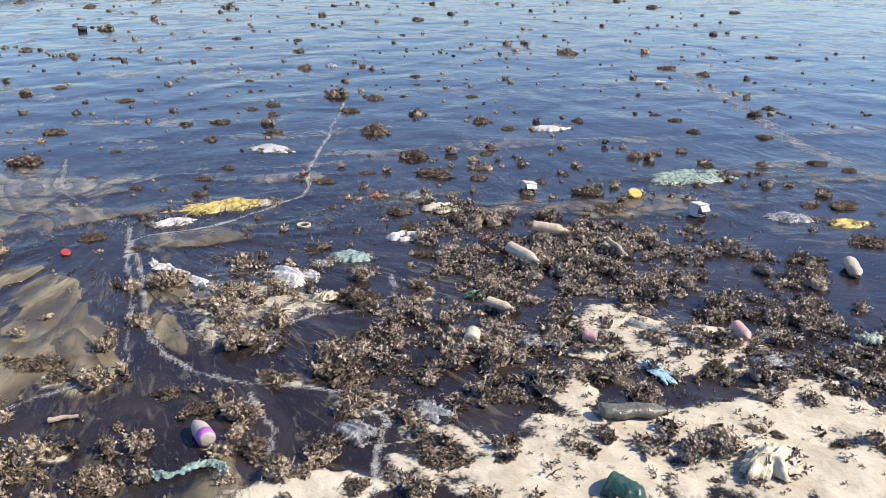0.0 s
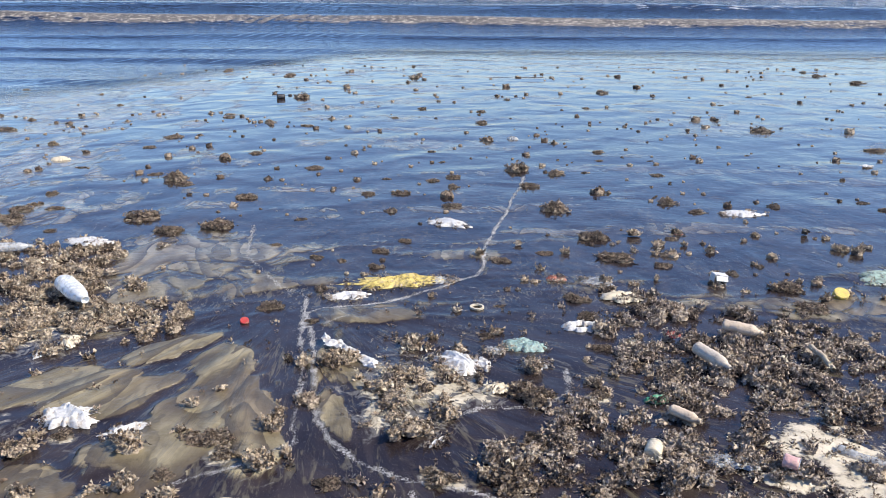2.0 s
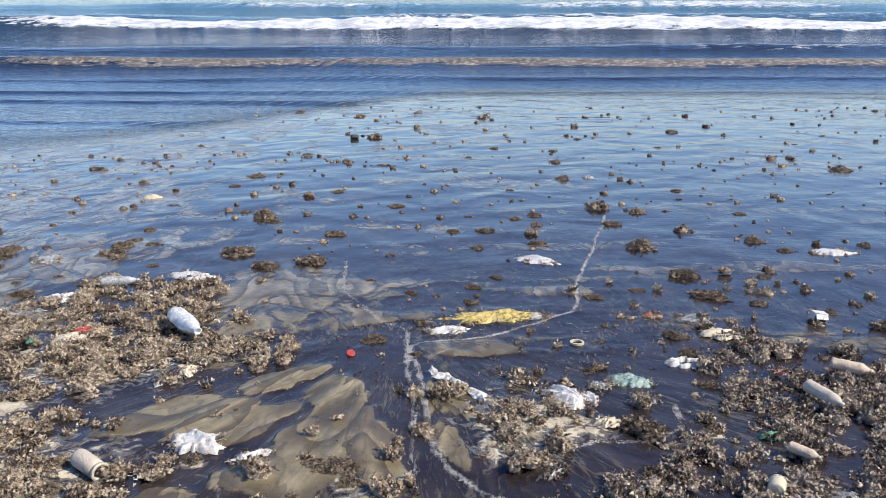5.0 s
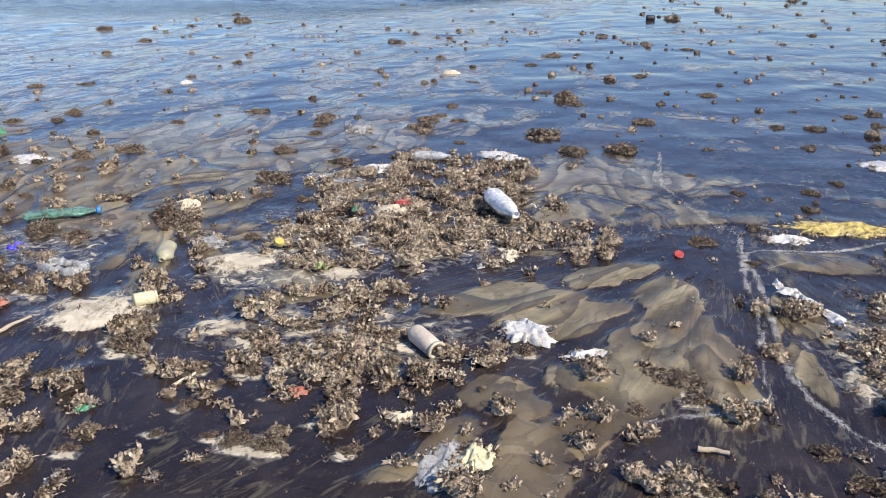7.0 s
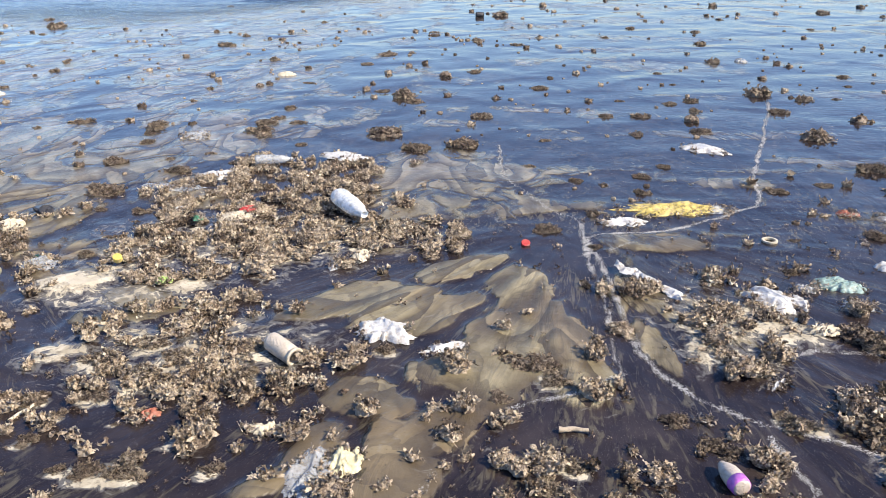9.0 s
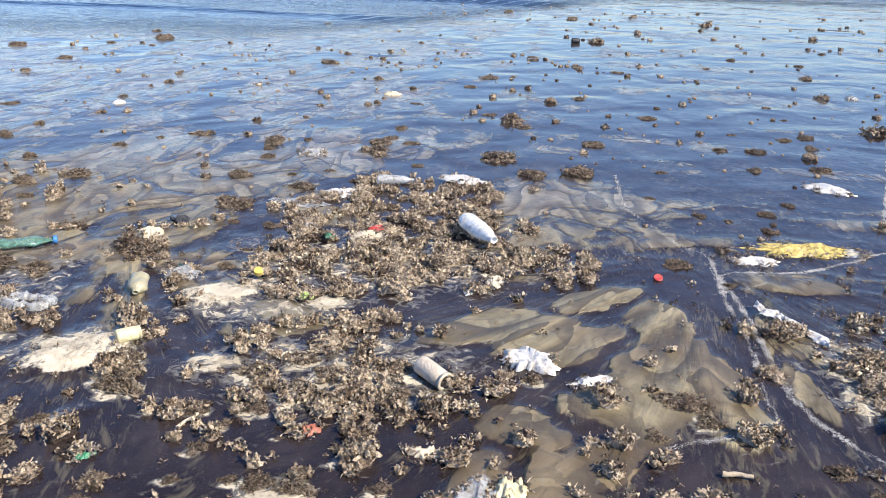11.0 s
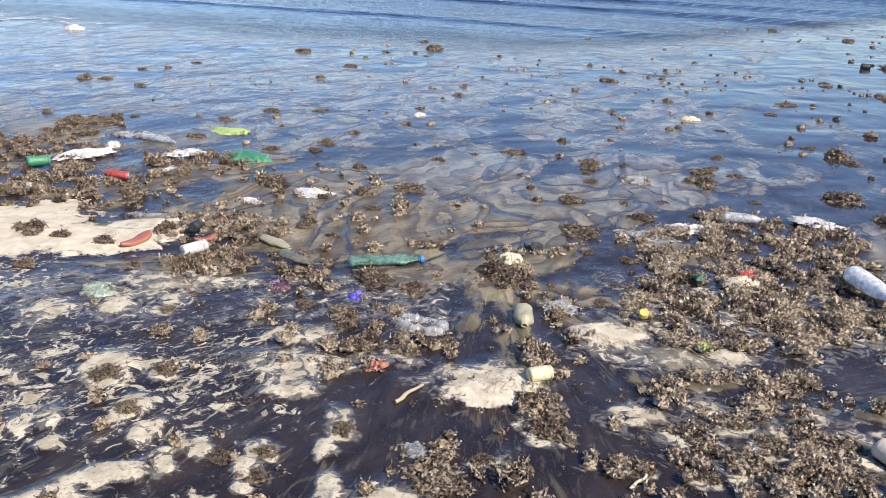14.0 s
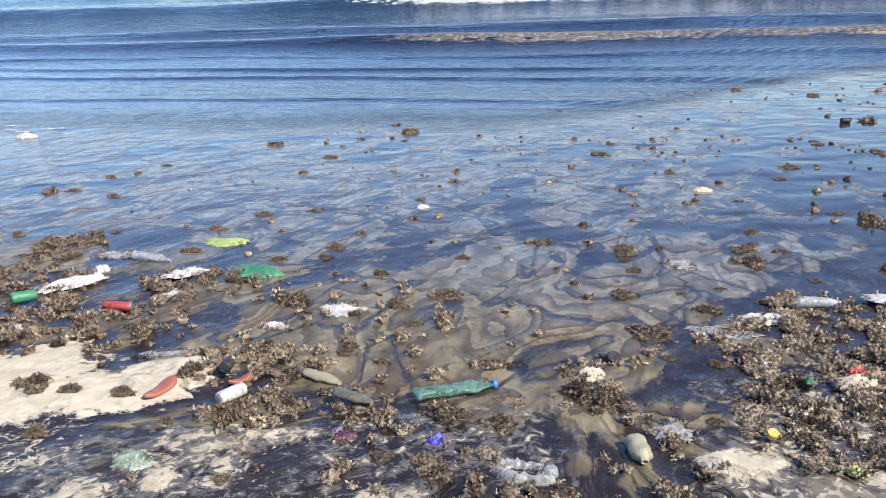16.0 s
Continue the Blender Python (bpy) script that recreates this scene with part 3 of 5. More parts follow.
CLUMPS_F = [
    (-1.60, 4.33, 0.08), (0.81, 4.37, 0.09), (2.27, 4.42, 0.10), (1.86, 4.45, 0.19), (-5.44, 4.50, 0.11), (4.16, 4.50, 0.11),
    (-2.05, 4.51, 0.10), (-3.00, 4.51, 0.12), (-3.84, 4.53, 0.15), (-0.49, 4.56, 0.19), (-1.17, 4.58, 0.08), (-0.28, 4.66, 0.25),
    (-2.13, 4.71, 0.09), (3.77, 4.72, 0.12), (-2.88, 4.75, 0.07), (-4.82, 4.75, 0.14), (-1.48, 4.80, 0.21), (-2.14, 4.82, 0.14),
    (0.19, 4.82, 0.09), (-0.73, 4.84, 0.23), (-3.83, 4.87, 0.09), (-2.68, 4.93, 0.19), (-2.19, 4.93, 0.14), (-1.97, 4.96, 0.07),
    (5.31, 4.98, 0.10), (2.61, 4.99, 0.12), (0.71, 5.01, 0.10), (3.82, 5.05, 0.12), (-1.53, 5.05, 0.16), (1.74, 5.05, 0.23),
]
CLUMPS_G = [
    (-1.33, 5.06, 0.13), (1.10, 5.11, 0.14), (3.13, 5.13, 0.10), (-1.49, 5.17, 0.11), (-4.74, 5.18, 0.14), (2.49, 5.23, 0.16),
    (3.76, 5.23, 0.10), (4.72, 5.29, 0.13), (-3.65, 5.30, 0.10), (-4.42, 5.36, 0.16), (-0.23, 5.36, 0.16), (-1.49, 5.43, 0.10),
    (-6.28, 5.43, 0.14), (0.56, 5.44, 0.10), (-6.96, 5.46, 0.16), (0.77, 5.47, 0.15), (-6.79, 5.54, 0.15), (1.13, 5.66, 0.10),
    (1.65, 5.68, 0.16), (-0.70, 5.71, 0.13), (4.80, 5.75, 0.07), (-3.81, 5.84, 0.09), (0.98, 5.85, 0.10), (-0.80, 5.87, 0.21),
    (0.66, 5.90, 0.08), (1.14, 5.94, 0.12), (-2.27, 5.97, 0.07), (-1.00, 6.03, 0.13), (2.63, 6.05, 0.11), (1.90, 6.07, 0.15),
]
CLUMPS_H = [
    (-6.86, 6.07, 0.12), (2.12, 6.12, 0.06), (1.61, 6.23, 0.23), (-1.61, 6.26, 0.10), (0.10, 6.26, 0.14), (-6.73, 6.27, 0.08),
    (4.34, 6.32, 0.11), (1.08, 6.49, 0.07), (-3.79, 6.49, 0.11), (2.72, 6.57, 0.08), (2.31, 6.57, 0.07), (-5.21, 6.58, 0.11),
    (-6.71, 6.65, 0.13), (4.28, 6.66, 0.07), (4.93, 6.66, 0.14), (3.58, 6.80, 0.07), (-0.43, 6.82, 0.11), (-3.88, 6.84, 0.07),
    (1.00, 6.92, 0.08), (2.39, 6.92, 0.11), (-3.94, 6.96, 0.08), (4.77, 7.03, 0.22), (-1.35, 7.07, 0.12), (-2.17, 7.18, 0.11),
    (6.31, 7.26, 0.09), (-5.33, 7.30, 0.16), (1.49, 7.46, 0.15), (6.15, 7.47, 0.15), (-1.28, 7.55, 0.18), (-1.06, 7.65, 0.08),
]
CLUMPS_I = [
    (-2.87, 7.88, 0.22), (-6.27, 7.88, 0.20), (4.15, 7.99, 0.22), (-0.17, 8.19, 0.15), (-5.01, 8.34, 0.08), (-0.55, 8.39, 0.14),
    (-5.53, 8.39, 0.12), (-2.87, 8.43, 0.09), (1.52, 8.44, 0.14), (-1.02, 8.70, 0.14), (0.65, 8.72, 0.08), (-5.15, 8.85, 0.24),
    (-1.05, 8.89, 0.12), (1.58, 9.17, 0.11), (-5.56, 9.37, 0.15), (0.94, 9.40, 0.12), (2.76, 9.50, 0.09), (-2.37, 9.52, 0.08),
    (4.38, 9.77, 0.09), (1.96, 10.15, 0.09), (-0.50, 10.28, 0.24), (4.99, 10.53, 0.10), (-3.95, 10.84, 0.10), (3.24, 10.85, 0.17),
    (8.05, 11.32, 0.25), (7.18, 12.14, 0.25), (0.84, 12.50, 0.20), (-0.95, 12.56, 0.18), (-0.96, 12.77, 0.17), (6.99, 13.04, 0.19),
]
CLUMPS_J = [
    (-1.94, 13.14, 0.17), (-1.96, 13.40, 0.14), (7.00, 13.59, 0.13),
]

CLUMPS = CLUMPS_A + CLUMPS_B + CLUMPS_C + CLUMPS_D + CLUMPS_E + CLUMPS_F + CLUMPS_G + CLUMPS_H + CLUMPS_I + CLUMPS_J


def spread(lo, hi, fine, lo_end, hi_end, grow):
    """Even steps from lo to hi, growing ones out to the ends."""
    out = list(np.arange(lo, hi + 1e-6, fine))
    d = fine
    while out[-1] < hi_end:
        d *= grow
        out.append(out[-1] + d)
    d = fine
    while out[0] > lo_end:
        d *= grow
        out.insert(0, out[0] - d)
    return np.array(out)


def float_layer(me, name, values):
    layer = me.attributes.new(name, "FLOAT", "POINT")
    layer.data.foreach_set("value", np.asarray(values, np.float32).ravel())


def build_beach():
    xs, ys = spread(-4.6, 3.2, 0.016, -1500, 1500, 1.08), spread(0.9, 3.7, 0.016, -60, 2500, 1.03)
    x, y = np.meshgrid(xs, ys)
    dry, foam, sand, line, fleck = plan(x, y)
    skirt = np.zeros_like(x)
    for k, (cx, cy, w) in enumerate(CLUMPS):
        if (cy < 2.35 and cx < 0.2 and k % 5) or (cy < 2.8 and k % 4 == 0):
            i0, i1 = np.searchsorted(xs, (cx - 1.2 * w, cx + 1.2 * w))
            j0, j1 = np.searchsorted(ys, (cy - 1.2 * w, cy + 1.2 * w))
            part_x, part_y = x[j0:j1, i0:i1], y[j0:j1, i0:i1]
            d = np.hypot((part_x - cx) / (0.62 * w), (part_y - cy + 0.22 * w) / (0.46 * w))
            d = d + 1.2 * (fbm(part_x * 14, part_y * 14, 95, 3) - 0.5)
            skirt[j0:j1, i0:i1] = np.maximum(skirt[j0:j1, i0:i1], 0.8 * (1 - step(d, 0.6, 1.2)))
    z = height(x, y)
    z = np.where(y > 40, np.minimum(z, -2.1), z)
    foam = np.maximum(foam, skirt)
    me = mesh_of("ground", np.stack([x, y * SHRINK, z], -1).reshape(-1, 3), grid_faces(len(xs), len(ys)))
    for name, v in (("dry", dry), ("foam", foam), ("sand", sand), ("line", line), ("fleck", fleck), *zip(("rad_a", "arc_a", "rad_b", "arc_b", "other", "out"), flow(x, y))):
        float_layer(me, name, v)
    me.materials.append(BEACH)
    tagged(new("ground", me), "wet dark sandy beach with runnels, foam and dry patches", "beach", kind="structure")


def build_sea():
    xs, ys = spread(-14, 14, 0.30, -1500, 1500, 1.07), spread(0.0, 24.0, 0.085, 0.0, 2500, 1.03)
    x, d = np.meshgrid(xs, ys)
    edge = 7.9 + 0.6 * step(x, -9, -5) + 7.2 * step(x, -4.8, 0.8)
    edge = edge + 0.5 * (fbm(x * 0.45, x * 0 + 3, 51, 3) - 0.5) + 0.18 * (fbm(x * 2.2, x * 0 + 5, 52, 3) - 0.5)
    y = np.where(d < 24, edge + d, edge * np.exp(-(d - 24) / 30) + d + 0 * edge)
    base = np.maximum(-SLOPE * y + 0.004, -0.86)
    lap = 0.0012 * np.exp(-(d / 0.10) ** 2) * step(d, 0, 0.05)
    z, foam, brown = base + lap, 0 * x, 0 * x

    def wave(at, high, wide, froth, tan, bend, seed, low=0.5):
        nonlocal z, foam, brown
        c = at + bend * x + 1.4 * (fbm(x * 0.12, x * 0 + seed, seed, 3) - 0.5)
        off = y - c
        size = 0.35 + 0.9 * fbm(x * 0.10, x * 0 + seed, seed + 3, 2)
        z = z + high * size * np.where(off < 0, np.exp(-(off / wide) ** 2), np.exp(-(off / (2.6 * wide)) ** 2))
        f = froth * (0.35 + 1.3 * fbm(x * 1.3, y * 3, seed + 7, 3)) * np.exp(-((off + wide * 0.4) / (wide * 1.0)) ** 2) * step(size, low, low + 0.6) * (0.15 + 0.85 * step(x, -14 - 10 * (1 - tan), -7 - 4 * (1 - tan)))
        brown = np.where(f > foam, tan, brown)
        foam = np.maximum(foam, f)

    wave(11.6, 0.030, 0.10, 0.0, 0, 0.03, 61)
    wave(14.4, 0.050, 0.12, 0.0, 0, -0.05, 62)
    wave(17.0, 0.06, 0.16, 0.30, 1, -0.02, 63)
    wave(19.6, 0.07, 0.22, 0.0, 1, 0.02, 70)
    wave(22.5, 0.22, 0.55, 0.90, 0.9, -0.01, 64, 0.1)
    wave(27.0, 0.16, 0.6, 0.45, 0.3, 0.02, 65, 0.6)
    wave(39.0, 0.45, 1.0, 1.35, 0, -0.05, 66, 0.1)
    wave(46.0, 0.30, 1.6, 0.45, 0, 0.03, 67)
    wave(64.0, 0.35, 2.2, 0.7, 0, -0.03, 68)
    rim = np.exp(-((d - 0.05) / 0.09) ** 2)
    foam = np.maximum(foam, 0.42 * rim * step(fbm(x * 1.5, y, 71, 3), 0.35, 0.6))
    brown = np.where(rim > 0.2, 0.3, brown)
    lace = step(fbm(x * 0.5, y * 0.9, 73, 3), 0.55, 0.7) * step(1.6 - d, 0, 1.0)
    foam = np.maximum(foam, 0.46 * lace)
    z = z + 0.30 * np.clip(foam, 0, 1) * (fbm(x * 1.6, y * 1.6, 77, 4) - 0.35) * step(y, 19, 34)
    me = mesh_of("sea", np.stack([x, y, z], -1).reshape(-1, 3), grid_faces(len(xs), len(ys)))
    for name, v in (("foam", foam), ("brown", brown), ("deep", step(y, 30, 60)), ("thin", step(d, 0.0, 2.6)), ("rough", 0.55 * step(y, 16, 34))):
        float_layer(me, name, v)
    me.materials.append(SEA)
    tagged(new("water", me), "dark blue sea with small waves and foam", "sea", kind="structure")


build_beach()
build_sea()


# ---- seaweed ----
def fronds(count, seed, radius, tall, size, squash=1.0):
    """Curled, ruffled leaves all over a lumpy mound: vertices and quads."""
    r = np.random.default_rng(seed)
    ang, rad = r.uniform(0, 2 * np.pi, count), radius * np.sqrt(r.uniform(0, 1, count))
    lump = 0.65 + 0.7 * fbm(np.cos(ang) * 1.7 + 5, np.sin(ang) * 1.7 + seed, seed, 2)
    rad = rad * lump
    dome = np.sqrt(np.clip(1 - (rad / (radius * 1.12)) ** 4, 0, 1))
    knob = 0.35 + 1.1 * fbm(rad * np.cos(ang) / radius * 2.6 + 3, rad * np.sin(ang) / radius * 2.6, seed + 2, 2)
    root = np.stack([rad * np.cos(ang), squash * rad * np.sin(ang), tall * dome * knob * r.uniform(0.5, 1.0, count)], -1)
    turn = r.uniform(0, 2 * np.pi, count)
    way = np.stack([np.cos(turn), np.sin(turn), r.uniform(-0.35, 0.40, count)], -1)
    way /= np.linalg.norm(way, axis=1, keepdims=True)
    up = r.normal(0, 0.75, (count, 3)) + (0, 0, 0.7)
    up -= way * np.sum(up * way, 1, keepdims=True)
    up /= np.linalg.norm(up, axis=1, keepdims=True)
    side = np.cross(way, up)
    long, wide = size * r.uniform(0.5, 1.5, count), size * np.where(r.uniform(0, 1, count) < 0.45, r.uniform(0.16, 0.34, count), r.uniform(0.05, 0.12, count))
    bend = r.uniform(0.8, 4.5, count) * r.choice([-0.5, 1, 1], count)
    t = np.linspace(0, 1, 6)[None]
    a = bend[:, None] * t
    pts = root[:, None] + long[:, None, None] * ((np.sin(a) / bend[:, None])[..., None] * way[:, None] + ((1 - np.cos(a)) / bend[:, None])[..., None] * up[:, None])
    nrm = -np.sin(a)[..., None] * way[:, None] + np.cos(a)[..., None] * up[:, None]
    w = wide[:, None] * np.array([0.5, 1.0, 0.9, 1.0, 0.7, 0.3])[None]
    ruffle = (np.minimum(wide, 0.14 * size)[:, None] * np.sin(t * 11 + r.uniform(0, 6, (count, 1))) * 1.1)[..., None] * nrm
    drift = r.normal(0, 0.25, (count, 1, 1)) * (long[:, None] * t)[..., None] * side[:, None]
    a, b = pts + drift + side[:, None] * w[..., None] + ruffle, pts + drift - side[:, None] * w[..., None] - ruffle
    verts = np.stack([a, b], 2).reshape(count, 12, 3)
    verts[..., 2] = np.maximum(verts[..., 2], 0.001)
    quad = np.array([[0, 1, 3, 2], [2, 3, 5, 4], [4, 5, 7, 6], [6, 7, 9, 8], [8, 9, 11, 10]])
    faces = (quad[None] + 12 * np.arange(count)[:, None, None]).reshape(-1, 4)
    return verts.reshape(-1, 3), faces


def mound(seed, radius, tall, squash=1.0):
    """A crusty lump under the fronds: ragged outline, pits and ridges."""
    nu, nv = 18, 6
    u, v = np.meshgrid(np.linspace(0, 2 * np.pi, nu, endpoint=False), np.linspace(0, 1, nv))
    lump = 0.65 + 0.7 * fbm(np.cos(u) * 1.7 + 5, np.sin(u) * 1.7 + seed, seed, 2) + 0.30 * (fbm(np.cos(u) * 6 + seed, np.sin(u) * 6, seed + 4, 2) - 0.5)
    rr = radius * 0.86 * (1 - v**1.3 * 0.999) * lump
    x, y = rr * np.cos(u), rr * np.sin(u) * squash
    knob = 0.45 + 1.0 * fbm(x / radius * 2.6 + 3, y / radius * 2.6, seed + 2, 2)
    crust = 1 - np.abs(2 * fbm(x / radius * 7 + seed, y / radius * 7, seed + 9, 2) - 1)
    z = tall * np.clip(1 - (1 - v**1.3) ** 4, 0, 1) ** 0.5 * knob * (0.25 + 0.80 * crust**1.5) - 0.006 * (v == 0)
    return np.stack([x, y, z], -1).reshape(-1, 3), grid_faces(nu, nv, True)


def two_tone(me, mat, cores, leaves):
    """Leafy fronds over cores coloured darker for the shade in the gaps, in runs of faces."""
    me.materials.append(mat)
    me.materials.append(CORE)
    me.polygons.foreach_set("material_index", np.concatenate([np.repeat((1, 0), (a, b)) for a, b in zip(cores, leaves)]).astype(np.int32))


def heap(name, seed, radius, tall, count, size, squash, mat):
    """A low clump: knots of leaves of several sizes, close together with gaps."""
    r = np.random.default_rng(seed + 500)
    verts, faces, cores, leaves, n = [], [], [], [], 0
    some = 7 + seed % 5
    for k in range(some):
        a, q = r.uniform(0, 6.28), radius * (0.18 if k == 0 else r.uniform(0.30, 0.78))
        rad = radius * (0.52 if k == 0 else r.uniform(0.20, 0.42))
        high = tall * (1.0 if k == 0 else r.uniform(0.35, 0.85))
        va, fa = mound(seed + 31 * k, rad, high, 0.9)
        vb, fb = fronds(int(count * (rad / radius) ** 2 * 0.9) + 6, seed + 31 * k, rad, high, size, 0.9)
        v = np.concatenate([va, vb])
        verts.append(v + (q * math.cos(a), squash * q * math.sin(a), 0))
        faces.append(np.concatenate([fa, fb + len(va)]) + n)
        cores.append(len(fa))
        leaves.append(len(fb))
        n += len(v)
    me = mesh_of(name, np.concatenate(verts), np.concatenate(faces))
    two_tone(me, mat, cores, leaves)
    return me


def build_clumps():
    kinds = [heap("seaweed_clump", 100 + k, 0.5, 0.22 + 0.05 * (k % 3), 520 if k < 12 else 200, 0.12 if k < 12 else 0.15, (0.62, 0.75, 0.9)[k % 3], (WEED, WEED, WEED, WEED_PALE)[k % 4]) for k in range(24)]
    words = ["brown heap of curled seaweed lying on wet sand", "small tangled clump of brown seaweed in dark water",
             "dark wet seaweed clump with pale tips", "sun-bleached seaweed clump on the beach"]
    for k, (x, y, w) in enumerate(CLUMPS):
        pale = y < 2.4 and rng.random() < 0.75
        kind = kinds[rng.choice([3, 7, 11])] if pale else kinds[rng.choice([0, 1, 2, 4, 5, 6, 8, 9, 10])]
        if y > 4.8 or w < 0.085:
            kind = kinds[12 + k % 3]
        ob = new("seaweed_clump", kind)
        s = w * (1.12 if y < 2.8 else 0.98)
        ob.matrix_world = Matrix.Translation(spot(x, y, -0.004)) @ pose(0, 0, 0, 0, 0, rng.uniform(-25, 25) + 180 * (k % 2)) @ Matrix.Diagonal((s, s, s * rng.uniform(0.45, 0.75), 1))
        tagged(ob, words[3] if pale else words[0] if w > 0.16 else words[2] if k % 2 else words[1], "seaweed", "seaweed clumps on the beach")


MATS_RIGHT = [
    (2.08, 2.90, 0.44, 0.46, -5, 1.0), (1.83, 3.17, 0.14, 0.32, -4, 0.9), (2.36, 2.67, 0.27, 0.29, -5, 0.9), (1.46, 2.35, 0.20, 0.17, -5, 0.8),
    (1.80, 2.25, 0.27, 0.19, -5, 0.55), (1.27, 2.15, 0.17, 0.13, -5, 0.8), (2.97, 2.51, 0.16, 0.16, -11, 0.9), (2.70, 2.88, 0.21, 0.16, -11, 1.0),
    (2.42, 3.15, 0.10, 0.19, -11, 0.8), (2.73, 2.21, 0.15, 0.15, -11, 0.8), (2.74, 1.82, 0.13, 0.33, -12, 0.5), (1.88, 1.83, 0.17, 0.10, -12, 0.6),
]
MATS_LEFT = [
    (-1.02, 4.10, 0.35, 0.27, 8, 1.0), (-0.89, 3.35, 0.50, 0.50, 8, 1.0), (-0.29, 3.23, 0.19, 0.20, 8, 1.0), (-1.23, 3.57, 0.33, 0.38, 8, 0.5),
    (-1.10, 2.95, 0.32, 0.26, 18, 1.0), (-0.87, 2.13, 0.23, 0.17, 7, 0.7), (-0.39, 2.13, 0.13, 0.11, 7, 0.8), (-0.53, 1.98, 0.20, 0.11, 11, 0.8),
    (-0.88, 2.42, 0.30, 0.18, 20, 0.9), (-1.54, 2.34, 0.11, 0.08, 25, 0.7), (-1.48, 2.04, 0.10, 0.09, 25, 0.7),
]
MATS_MIDDLE = [
    (0.34, 1.57, 0.14, 0.11, 11, 0.8),
    (0.27, 1.72, 0.08, 0.06, 11, 0.5), (0.84, 1.73, 0.07, 0.15, 0, 0.9), (0.37, 1.72, 0.14, 0.09, -12, 0.7),
]
MATS_FAR = [
    (-3.34, 2.88, 0.24, 0.20, 16, 1.0), (-2.95, 2.56, 0.32, 0.15, 22, 1.0), (-4.23, 3.76, 0.30, 0.18, 15, 0.9), (-4.33, 2.98, 0.34, 0.26, 16, 0.5),
    (-4.15, 3.37, 0.15, 0.12, 15, 0.9), (-1.94, 2.95, 0.10, 0.17, 20, 0.9), (-5.24, 3.14, 0.53, 0.60, 33, 0.7), (-4.83, 2.62, 0.36, 0.25, 33, 0.7),
    (-2.29, 2.37, 0.15, 0.09, 25, 0.8), (-5.52, 4.16, 0.19, 0.28, 32, 0.9), (-2.08, 2.22, 0.18, 0.07, 25, 0.7), (-2.12, 1.99, 0.09, 0.06, 25, 0.6),
]

MATS_SHORE = [
    (1.82, 1.95, 0.22, 0.16, -12, 0.80), (2.21, 1.94, 0.24, 0.14, -12, 0.70), (2.54, 1.77, 0.25, 0.21, -12, 0.70), (1.57, 1.76, 0.15, 0.11, -12, 0.80),
    (2.84, 2.07, 0.24, 0.17, -11, 0.90), (1.51, 2.01, 0.17, 0.13, -12, 0.80), (1.98, 2.38, 0.31, 0.15, -11, 0.90), (1.34, 1.61, 0.09, 0.06, -12, 0.90),
    (2.55, 2.17, 0.20, 0.15, -11, 0.80), (1.23, 2.10, 0.16, 0.11, -12, 0.70), (1.75, 1.55, 0.25, 0.10, -12, 0.50), (2.10, 1.42, 0.35, 0.12, -12, 0.35),
]
MATS_SCATTER = [
    (-0.75, 1.72, 0.90, 0.50, 15, 1.3), (1.30, 2.20, 1.20, 0.75, -10, 0.9), (-2.20, 2.65, 1.10, 0.50, 25, 0.8), (-3.6, 3.3, 1.2, 0.5, 15, 0.8),
    (-1.2, 3.2, 0.8, 0.8, 15, 0.7), (2.4, 3.6, 1.3, 0.9, 0, 0.5), (0.35, 1.62, 0.5, 0.25, 10, 1.3), (-2.3, 1.5, 0.9, 0.5, 34, 0.5),
]
MATS_PILE = [(0.79, 2.80, 0.17, 0.25, -5, 1.0), (0.83, 2.40, 0.15, 0.12, -5, 1.0), (1.02, 2.62, 0.12, 0.10, -10, 0.6)]


